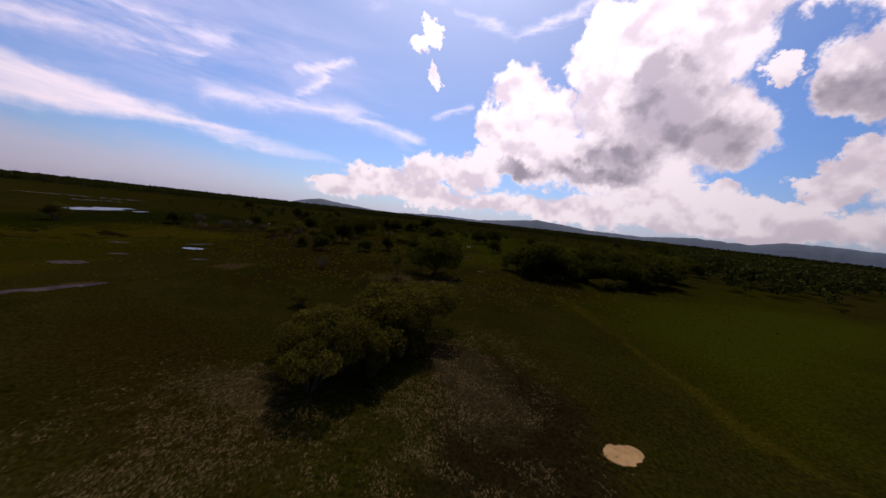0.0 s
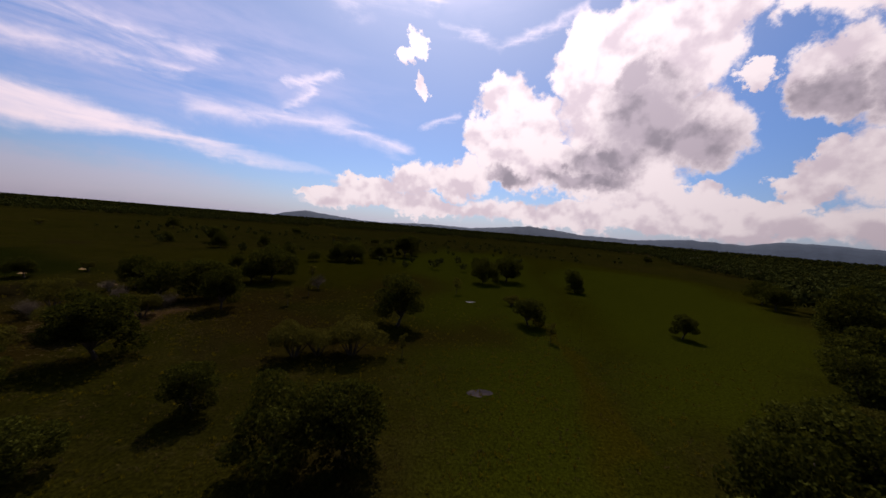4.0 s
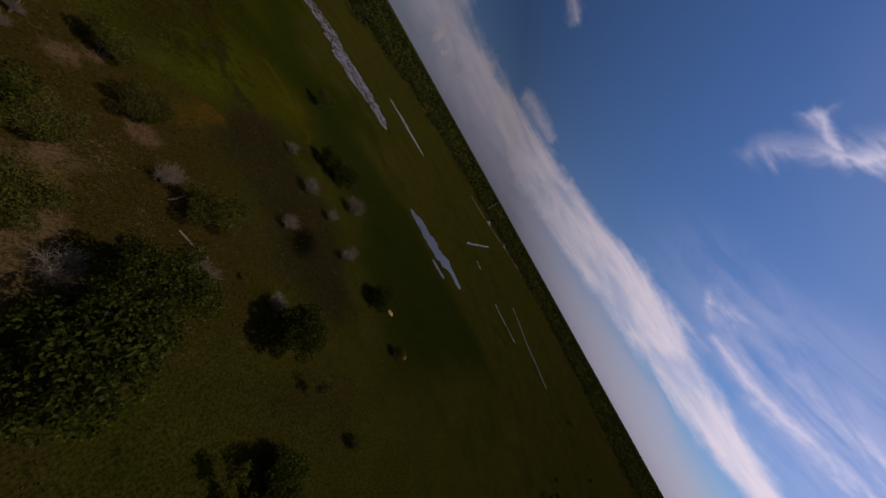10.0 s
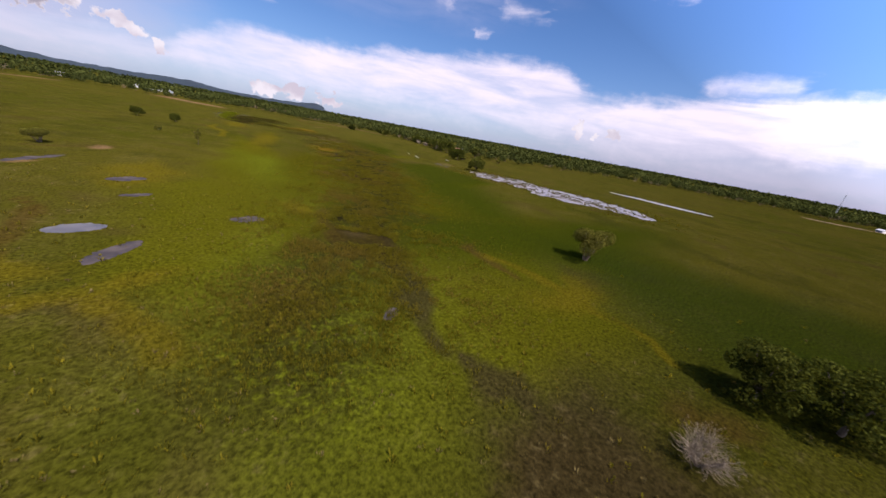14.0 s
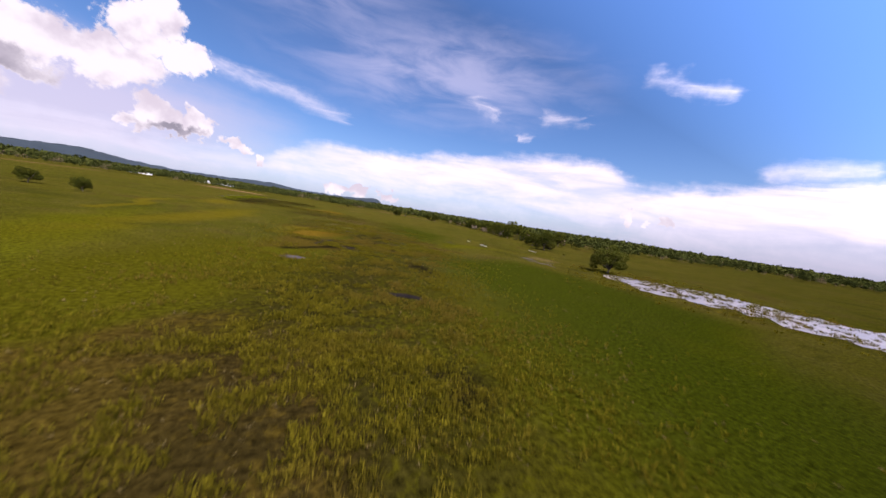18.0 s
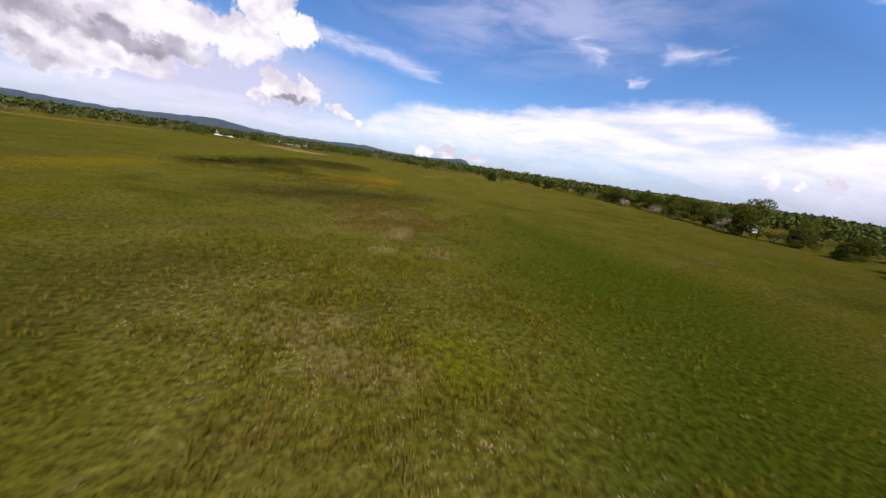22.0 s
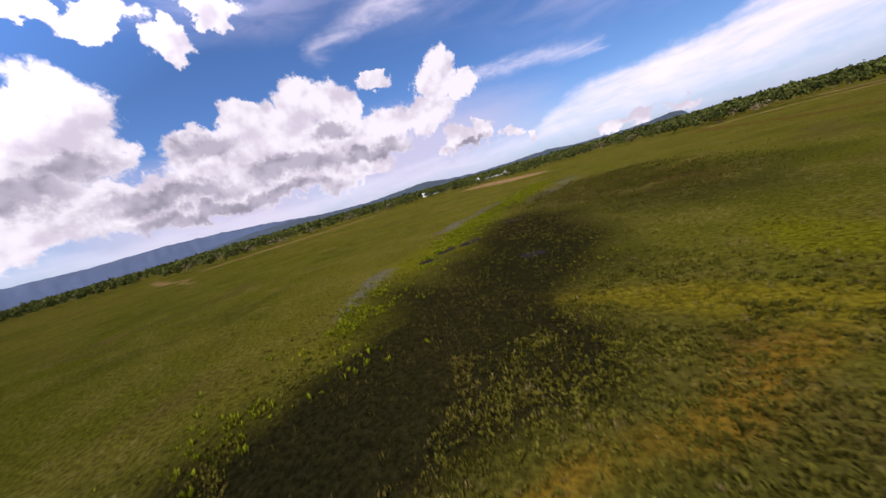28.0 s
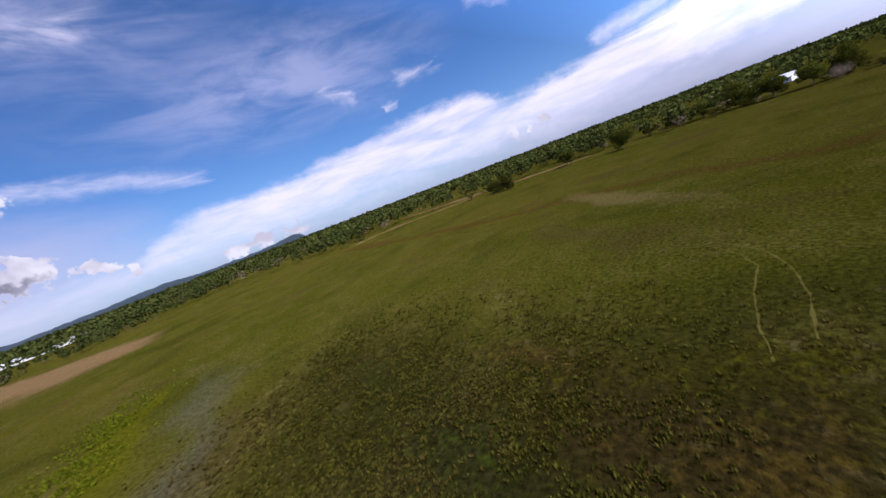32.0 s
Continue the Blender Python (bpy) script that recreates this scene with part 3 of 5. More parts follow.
AREAS.append(("mire", [(-101, 103), (-105, 105), (-108, 98), (-111, 99), (-107, 109), (-104, 112), (-104, 115)], 0))
AREAS.append(("brown", [(-130.9, 115.0), (-132.3, 121.2), (-129.3, 126.8)], 1.5))
AREAS.append(("mire", [(-109, 86), (-112, 84), (-117, 91), (-115, 95), (-114, 97), (-112, 96), (-108, 87)], 0))
AREAS.append(("mire", [(-129, 84), (-136, 89), (-139, 97), (-134, 100), (-129, 94)], 0))
AREAS.append(("mire", [(-127, 98), (-134, 101), (-133, 105), (-124, 102)], 0))
AREAS.append(("olive", [(-133, 87), (-175, 94), (-203, 119), (-139, 122), (-119, 113)], 0))
AREAS.append(("mire", [(-156, -235), (-160, -228), (-161, -223), (-152, -224), (-146, -234)], 0))
AREAS.append(("mire", [(-125.0, 40.1), (-127.9, 41.7)], 1.0))
AREAS.append(("mire", [(-139.5, 50.9), (-140.9, 52.0)], 0.5))
AREAS.append(("mire", [(-131.3, 50.9), (-134.4, 52.3)], 0.6))
AREAS.append(("mire", [(-127.6, 45.4), (-129.2, 44.9)], 1.2))
AREAS.append(("mire", [(-150.1, 53.9), (-151.4, 55.8)], 0.8))
AREAS.append(("mire", [(-147.0, 47.7), (-149.5, 50.6)], 0.9))
AREAS.append(("mire", [(-135.7, 49.2), (-137.9, 50.2)], 0.8))
AREAS.append(("mire", [(-135.9, 47.3), (-138.3, 47.4), (-140.8, 47.5)], 1.0))
AREAS.append(("tan", [(-224, -21), (-231, -20), (-231, -15), (-232, -12), (-227, -10), (-225, -11), (-222, -14), (-221, -17)], 0))
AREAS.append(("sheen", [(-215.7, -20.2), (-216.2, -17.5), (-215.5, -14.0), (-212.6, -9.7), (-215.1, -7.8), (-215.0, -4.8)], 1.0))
AREAS.append(("olive", [(-157, -243), (-163, -230), (-162, -223), (-152, -224), (-145, -235)], 0))
AREAS.append(("olive", [(-160, -122), (-161, -127), (-167, -129), (-169, -123), (-166, -120)], 0))
AREAS.append(("mire", [(-153, -126), (-155, -129), (-161, -131), (-168, -129), (-171, -124), (-166, -120)], 0))
AREAS.append(("mire", [(-164, -38), (-178, -39), (-189, -34), (-189, -27), (-188, -26), (-161, -30)], 0))
AREAS.append(("brown", [(-53, 122), (-68, 113), (-83, 143), (-98, 161), (-90, 181), (-86, 199), (-76, 203), (-54, 189)], 0))
AREAS.append(("mire", [(-154, -241), (-160, -223), (-152, -224), (-138, -248), (-145, -255)], 0))
AREAS.append(("brown", [(-47, 65), (-41, 66), (-36, 70), (-33, 79), (-30, 75), (-33, 66), (-35, 61), (-38, 60)], 0))
AREAS.append(("wet", [(-117, -178), (-127, -175), (-133, -184), (-137, -200), (-135, -214), (-128, -223), (-121, -220), (-119, -208), (-116, -190)], 0))
AREAS.append(("wet", [(-113, -161), (-124, -160), (-130, -169), (-128, -178), (-117, -181), (-112, -172)], 0))
AREAS.append(("mire", [(-122, -160), (-139, -161), (-141, -172), (-135, -180), (-126, -176)], 0))
AREAS.append(("fresh_sunlit", [(8, 120), (28, 128), (42, 180), (60, 260), (95, 420), (20, 480), (-20, 330), (0, 220)], 0))
AREAS.append(("fresh_sunlit", [(60, 180), (150, 230), (190, 330), (120, 380), (70, 280)], 0))
AREAS.append(("fresh_sunlit", [(-99, 11), (-106, 84), (-89, 134), (-93, 146), (-101, 147), (-110, 137), (-118, 87), (-114, 23)], 0))
AREAS.append(("mire", [(-140, -40), (-161, -45), (-164, -66), (-157, -80), (-140, -75)], 0))
AREAS.append(("mire", [(-148, -110), (-163, -117), (-178, -123), (-172, -132), (-153, -128)], 0))
AREAS.append(("fresh_sunlit", [(44, 30), (100, 62), (150, 95), (90, 100), (62, 92), (40, 62)], 0))
AREAS.append(("trail", [(37, 84), (35.5, 77.5), (33.7, 62), (32.0, 51), (30.6, 41), (31.0, 32.8), (31.4, 27.0), (31.6, 20)], 1.1))
AREAS.append(("green", [(-140, 103), (-160, 100), (-185, 62), (-192, 20), (-172, 8), (-158, 45)], 0))
AREAS.append(("green", [(-178, -30), (-200, -42), (-216, -75), (-202, -112), (-186, -80)], 0))
AREAS.append(("green", [(-119, 103), (-128, 92), (-150, 94), (-185, 100), (-218, 116), (-175, 134), (-136, 125), (-119, 115)], 0))
AREAS.append(("green", [(-165, 34), (-164, 10), (-172, -6), (-204, -10), (-208, 24), (-205, 46), (-186, 56)], 0))
AREAS.append(("fresh_sunlit", [(28, 150), (62, 148), (112, 182), (146, 214), (96, 244), (58, 206)], 0))
AREAS.append(("soil", [(90, -292), (60, -360), (29, -428)], 6))
AREAS.append(("soil", [(-60, -470), (-125, -402), (-126, -370), (-96, -376), (-40, -440)], 0))
AREAS.append(("soil", [(-216, -392), (-250, -390), (-290, -360)], 3.5))
AREAS.append(("tan", [(-16.9, 82.9), (-17.6, 91), (-13, 96), (-4.4, 86), (6.8, 97), (6.9, 86)], 0))
AREAS.append(("brown", [(-104, 104), (-108, 100), (-112, 87), (-107, 86), (-103, 100)], 0))
AREAS.append(("brown", [(-103, 103), (-110, 101), (-116, 106), (-117, 112), (-106, 110)], 0))
AREAS.append(("olive", [(-97, 88), (-107, 86), (-112, 99), (-108, 114), (-99, 114)], 0))
AREAS.append(("brown", [(-155, -18), (-168, -18), (-168, -3), (-158, -3)], 0))
AREAS.append(("brown", [(-122, 38), (-140, 38), (-142, 60), (-128, 60)], 0))
AREAS.append(("wet", [(-141.6, 3.8), (-145.6, 0.2), (-148.9, -4.0), (-152.4, -5.0)], 0.8))
AREAS.append(("wet", [(-159.4, 11.0), (-160.6, 14.0), (-162.2, 18.2)], 0.8))
AREAS.append(("brown", [(-134, 6), (-140, -14), (-150, -20), (-158, -8), (-148, 4)], 0))
AREAS.append(("amber", [(-141, -24), (-146, -38), (-160, -37), (-154, -24), (-147, -20), (-144, -17)], 0))
AREAS.append(("amber", [(-153, -152), (-157, -169), (-178, -182), (-181, -169), (-173, -145), (-169, -145)], 0))
AREAS.append(("amber", [(-126.5, -149.5), (-128.9, -161.0), (-138.8, -170.2)], 1.2))
AREAS.append(("amber", [(-92, 149), (-99, 156), (-97, 161), (-88, 160)], 0))
AREAS.append(("dark_gaps", [(-96, 134), (-112, 108), (-126, 80), (-142, 45), (-152, 15), (-160, -10), (-165, -35)], 9))
AREAS.append(("dark_gaps", [(-150, -114), (-163, -122), (-178, -126)], 10))
AREAS.append(("dark_gaps", [(-130, -246), (-140, -230), (-150, -214)], 14))
AREAS.append(("dark_gaps", [(-146, -256), (-154, -228)], 12))

# ---- materials ----
def material(name, rough=0.8):
    mat = bpy.data.materials.new(name)
    mat.use_nodes = True
    n = Nodes(mat.node_tree)
    body = n.add("ShaderNodeBsdfPrincipled", {"Roughness": rough})
    body.inputs["Specular IOR Level"].default_value = 0.15
    n.tree.links.new(body.outputs[0], n.add("ShaderNodeOutputMaterial").inputs[0])
    return mat, n, body


def mottled(name, dark, light, scale, rough=0.85, bump=0.4, metal=0.0):
    """A surface of two tones, mixed at two scales, with relief."""
    mat, n, body = material(name, rough)
    at = n.add("ShaderNodeTexCoord").outputs["Object"]
    big, fine = n.noise(at, scale * 0.15, 4.0)[0], n.noise(at, scale, 6.0, 0.65)[0]
    chance = n.add("ShaderNodeObjectInfo").outputs["Random"]
    fac = n.math("ADD", n.math("MULTIPLY", n.step(big, 0.3, 0.7), 0.4), n.math("MULTIPLY", n.step(fine, 0.3, 0.7), 0.6))
    fac = n.math("ADD", fac, n.math("MULTIPLY_ADD", chance, 0.3, -0.15))
    n.put(body.inputs["Base Color"], n.mix(fac, rgb(*dark), rgb(*light)))
    body.inputs["Metallic"].default_value = metal
    relief = n.add("ShaderNodeBump", {"Height": fine, "Strength": bump, "Distance": 0.05})
    n.put(body.inputs["Normal"], relief.outputs[0])
    return mat


def leafy(name, dark, light, through=0.35, deepen=1.0, dry=None):
    """Leaves: each island its own tone, with some light coming through."""
    mat = bpy.data.materials.new(name)
    mat.use_nodes = True
    n = Nodes(mat.node_tree)
    island = n.add("ShaderNodeNewGeometry").outputs["Random Per Island"]
    chance = n.add("ShaderNodeObjectInfo").outputs["Random"]
    at = n.add("ShaderNodeTexCoord").outputs["Object"]
    patch = n.step(n.noise(at, 0.7, 3.0)[0], 0.3, 0.7)
    fac = n.math("ADD", n.math("MULTIPLY", island, 0.5), n.math("ADD", n.math("MULTIPLY", patch, 0.35), n.math("MULTIPLY", chance, 0.25)))
    fac = n.math("POWER", n.math("MAXIMUM", fac, 0.0), deepen)
    tone = n.mix(fac, rgb(*dark), rgb(*light))
    if dry:
        tone = n.mix(n.math("MULTIPLY", n.step(n.noise(at, 0.055, 4.0, 0.6)[0], 0.46, 0.64), 0.7), tone, rgb(*dry))
    face = n.add("ShaderNodeBsdfDiffuse", {"Color": tone})
    pass_on = n.add("ShaderNodeBsdfTranslucent", {"Color": n.mix(0.5, tone, rgb(light[0] * 1.3, light[1] * 1.25, light[2] * 0.6))})
    both = n.add("ShaderNodeMixShader", {0: through, 1: face.outputs[0], 2: pass_on.outputs[0]})
    n.tree.links.new(both.outputs[0], n.add("ShaderNodeOutputMaterial").inputs[0])
    return mat


LEAF = leafy("green_leaves", (0.0040, 0.0056, 0.0010), (0.060, 0.064, 0.010), 0.25, 2.0)
LEAF_OLIVE = leafy("olive_leaves", (0.0090, 0.0100, 0.0018), (0.084, 0.075, 0.013), 0.26, 1.4)
LEAF_PALE = leafy("dry_twigs", (0.034, 0.024, 0.014), (0.105, 0.078, 0.046), 0.1)
WOODS = leafy("woodland_leaves", (0.0070, 0.0100, 0.0024), (0.038, 0.042, 0.0100), 0.14, 1.5)
GRASS = leafy("grass_blades", (0.0160, 0.0146, 0.0012), (0.094, 0.077, 0.0056), 0.35, 1.3, (0.060, 0.038, 0.0080))
GRASS_SHORT = leafy("short_grass_blades", (0.0150, 0.0150, 0.0013), (0.062, 0.054, 0.0048), 0.32, 1.2, (0.030, 0.020, 0.0045))
GRASS_DRY = leafy("dry_grass_blades", (0.037, 0.02664, 0.00962), (0.0888, 0.0666, 0.02442), 0.22)
GRASS_BRIGHT = leafy("bright_marsh_leaves", (0.030, 0.037, 0.001), (0.075, 0.080, 0.0035), 0.3)
LITTER = leafy("pale_litter", (0.026, 0.018, 0.007), (0.098, 0.070, 0.029), 0.1)
WEED = leafy("marsh_leaves", (0.0075, 0.0080, 0.0014), (0.052, 0.046, 0.0060), 0.28, 1.5, (0.036, 0.024, 0.0065))
BARK = mottled("bark", (0.030, 0.022, 0.015), (0.09, 0.070, 0.050), 9.0)
DEAD = mottled("bleached_wood", (0.058, 0.044, 0.030), (0.15, 0.115, 0.076), 9.0)
WALL = mottled("white_render", (0.30, 0.29, 0.27), (0.42, 0.41, 0.38), 2.0, 0.8, 0.1)
ROOF = mottled("pale_sheet_roof", (0.20, 0.19, 0.19), (0.31, 0.30, 0.29), 1.2, 0.5, 0.1, 0.2)
ROOF_RED = mottled("rusty_roof", (0.22, 0.10, 0.06), (0.38, 0.20, 0.13), 1.2, 0.6, 0.1)
DARK = mottled("dark_opening", (0.02, 0.02, 0.02), (0.05, 0.05, 0.05), 2.0, 0.4, 0.0)
STEEL = mottled("galvanised_steel", (0.25, 0.25, 0.26), (0.42, 0.42, 0.43), 4.0, 0.5, 0.1, 0.6)


def water(name, tone, rough):
    mat, n, body = material(name, rough)
    at = n.add("ShaderNodeTexCoord").outputs["Object"]
    silt = n.step(n.noise(at, 0.35, 5.0, 0.6)[0], 0.35, 0.7)
    n.put(body.inputs["Base Color"], n.mix(silt, rgb(*tone), rgb(tone[0] * 2.2, tone[1] * 2.0, tone[2] * 1.7)))
    body.inputs["Specular IOR Level"].default_value = 0.5
    if rough > 0.45:
        body.inputs["Specular IOR Level"].default_value = 0.06
        body.inputs["IOR"].default_value = 1.04
    relief = n.add("ShaderNodeBump", {"Height": n.noise(at, 3.0, 3.0)[0], "Strength": 0.06, "Distance": 0.05})
    n.put(body.inputs["Normal"], relief.outputs[0])
    return mat


WATER = water("shallow_water", (0.025, 0.024, 0.026), 0.32)
WATER_PALE = water("silty_water", (0.055, 0.050, 0.053), 0.36)
WATER_DIM = water("weedy_water", (0.018, 0.016, 0.017), 0.6)
WATER_DARK = water("peaty_water", (0.0035, 0.0030, 0.0034), 0.46)
EARTH = mottled("orange_earth", (0.065, 0.038, 0.018), (0.11, 0.068, 0.034), 0.6)
MUD = mottled("tan_mud", (0.15, 0.085, 0.03), (0.24, 0.15, 0.06), 1.5)


def ground_material():
    mat, n, body = material("meadow", 0.95)
    body.inputs["Specular IOR Level"].default_value = 0.0
    body.inputs["Diffuse Roughness"].default_value = 1.0
    at = n.add("ShaderNodeTexCoord").outputs["Object"]
    wide = n.noise(at, 0.011, 5.0, 0.6)
    mid = n.noise(at, 0.11, 6.0, 0.65)
    fine = n.noise(at, 0.75, 6.0, 0.72)
    tuft = n.noise(at, 2.6, 5.0, 0.75)
    ragged = n.math("ADD", n.math("MULTIPLY_ADD", mid[0], 0.9, -0.45), n.math("MULTIPLY_ADD", fine[0], 0.7, -0.35))
    tone = n.mix(n.step(wide[0], 0.35, 0.65), rgb(0.0166, 0.0168, 0.0015), rgb(0.0218, 0.0192, 0.0023))
    tone = n.mix(n.math("MULTIPLY", n.step(mid[0], 0.40, 0.70), 0.5), tone, rgb(0.0300, 0.0250, 0.0050))
    broad = n.noise(at, 0.042, 5.0, 0.62, 0.6)[0]
    tone = n.mix(n.math("MULTIPLY", n.step(broad, 0.50, 0.68), 0.5), tone, rgb(0.0090, 0.0095, 0.0014))
    tone = n.mix(n.math("MULTIPLY", n.step(broad, 0.47, 0.30), 0.6), tone, rgb(0.0190, 0.0135, 0.0040))
    green = 0.0
    for name, _, strength, colour, low, high in GROUND_ZONES:
        node = n.add("ShaderNodeAttribute")
        node.attribute_name = name
        inside = n.math("ADD", node.outputs["Fac"], n.math("MULTIPLY", ragged, n.step(node.outputs["Fac"], 0.0, 0.6)))
        mask = n.math("MULTIPLY", n.step(inside, low, high), strength)
        tone = n.mix(mask, tone, rgb(*colour))
        if name in ("lush", "deep", "fresh_sunlit", "green", "wet", "mire"):
            green = n.math("MAXIMUM", green, mask)
    # long grass stands in clumps; soil between is darkened near the flight path
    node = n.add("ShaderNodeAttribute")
    node.attribute_name = "dark_gaps"
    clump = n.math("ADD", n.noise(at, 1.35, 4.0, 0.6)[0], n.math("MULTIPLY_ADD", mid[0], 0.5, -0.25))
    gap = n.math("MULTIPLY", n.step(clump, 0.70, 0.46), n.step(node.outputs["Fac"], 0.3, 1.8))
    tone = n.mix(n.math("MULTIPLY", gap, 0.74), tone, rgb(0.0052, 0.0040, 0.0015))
    # dry scuffs; then the tone is scaled darker where the relief lies low, between tufts
    scuff = n.math("MULTIPLY", n.step(fine[0], 0.52, 0.72), n.math("MULTIPLY_ADD", n.step(mid[0], 0.4, 0.65), 0.5, 0.12))
    tone = n.mix(n.math("MULTIPLY", scuff, n.math("SUBTRACT", 1.0, green)), tone, rgb(0.050, 0.038, 0.014))
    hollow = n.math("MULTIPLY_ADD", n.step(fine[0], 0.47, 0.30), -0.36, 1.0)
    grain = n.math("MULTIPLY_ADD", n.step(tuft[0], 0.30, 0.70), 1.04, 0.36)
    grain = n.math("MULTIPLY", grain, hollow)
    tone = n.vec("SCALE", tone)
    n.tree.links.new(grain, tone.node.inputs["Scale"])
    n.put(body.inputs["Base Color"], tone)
    height = n.math("ADD", n.math("MULTIPLY", fine[0], 0.6), n.math("MULTIPLY", tuft[0], 0.4))
    relief = n.add("ShaderNodeBump", {"Height": height, "Strength": 0.9, "Distance": 0.5})
    n.put(body.inputs["Normal"], relief.outputs[0])
    return mat


# patches: rows, strength, colour, rim
GROUND_ZONES = [
    ("lush", LUSH, 0.8, (0.0236, 0.0232, 0.0008), 0.65, 1.5),
    # bright grass; its sunward patches stand for sunlit ground, put in as colour
    ("fresh_sunlit", [], 0.85, (0.0290, 0.0340, 0.0018), 0.2, 1.9),
    ("olive", [], 0.75, (0.0175, 0.0164, 0.0008), 0.65, 1.5),
    # greener grass; lens dimming at the lower right is put into it too
    ("green", [], 0.86, (0.0098, 0.0132, 0.0007), 0.1, 1.9),
    ("mire", [], 0.38, (0.0090, 0.0076, 0.0020), 0.6, 2.0),
    ("deep", [], 0.7, (0.0056, 0.0100, 0.0009), 0.3, 1.9),
    ("brown", BROWN, 0.68, (0.0205, 0.0122, 0.0027), 0.65, 1.8),
    ("grey", [], 0.75, (0.0108, 0.0078, 0.0034), 0.5, 1.7),
    ("yellow", YELLOW, 0.8, (0.0315, 0.0250, 0.0014), 0.7, 1.7),
    ("amber", [], 0.75, (0.0400, 0.0232, 0.0020), 0.3, 1.9),
    ("trail", [], 0.8, (0.040, 0.032, 0.0030), 0.4, 1.9),
    ("sand", [], 0.75, (0.074, 0.041, 0.017), 0.5, 1.8),
    ("tan", TAN, 0.5, (0.050, 0.036, 0.015), 0.7, 1.6),
    ("wet", WET, 0.92, (0.0024, 0.0022, 0.0010), 0.25, 1.6),
    # pale grey for the sheen of wet ground, painted into the base colour
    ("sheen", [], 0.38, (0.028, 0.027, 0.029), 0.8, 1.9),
    ("soil", SOIL, 0.6, (0.074, 0.043, 0.022), 0.6, 1.6),
]
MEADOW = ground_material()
TRODDEN = mottled("trodden_grass", (0.0190, 0.0168, 0.0030), (0.0300, 0.0250, 0.0056), 2.0)
TRODDEN.node_tree.nodes["Principled BSDF"].inputs["Specular IOR Level"].default_value = 0.0

# ---- ground, hills and water ----
def mesh_object(name, verts, faces, mat, smooth=False):
    me = bpy.data.meshes.new(name)
    me.from_pydata([tuple(v) for v in verts], [], faces)
    me.materials.append(mat)
    if smooth:
        me.polygons.foreach_set("use_smooth", [True] * len(me.polygons))
    me.update()
    return new(name, me)


def part(name, bm, mat, parent, label=""):
    """One bmesh as one mesh object under a thing or under a part."""
    me = bpy.data.meshes.new(name)
    bm.to_mesh(me)
    bm.free()
    me.materials.append(mat)
    ob = new(name, me)
    ob.parent = parent
    return tagged(ob, label)


def hills_of_chance(x, y, scale, seed):
    """Smooth noise from -1 to 1 over the plan."""
    u, v = x / scale + seed * 17.3, y / scale - seed * 9.1
    i, j = np.floor(u).astype(np.int64), np.floor(v).astype(np.int64)
    f, g = u - i, v - j
    f, g = f * f * (3 - 2 * f), g * g * (3 - 2 * g)

    def value(p, q):
        h = np.sin(p * 127.1 + q * 311.7 + seed * 74.7) * 43758.5453
        return (h - np.floor(h)) * 2 - 1

    return (value(i, j) * (1 - f) + value(i + 1, j) * f) * (1 - g) + (value(i, j + 1) * (1 - f) + value(i + 1, j + 1) * f) * g


def edge_distance(x, y, corners, closed):
    """Distance to a line through the corners, and whether inside it when closed."""
    far, inside = np.full(len(x), 1e9), np.zeros(len(x), bool)
    ring = list(zip(corners, corners[1:] + corners[:1])) if closed else list(zip(corners, corners[1:]))
    for (ax, ay), (bx, by) in ring:
        dx, dy = bx - ax, by - ay
        k = np.clip(((x - ax) * dx + (y - ay) * dy) / (dx * dx + dy * dy + 1e-9), 0, 1)
        far = np.minimum(far, np.hypot(x - ax - k * dx, y - ay - k * dy))
        if closed and ay != by:
            inside ^= ((ay > y) != (by > y)) & (x < ax + (y - ay) / (by - ay) * dx)
    return far, inside


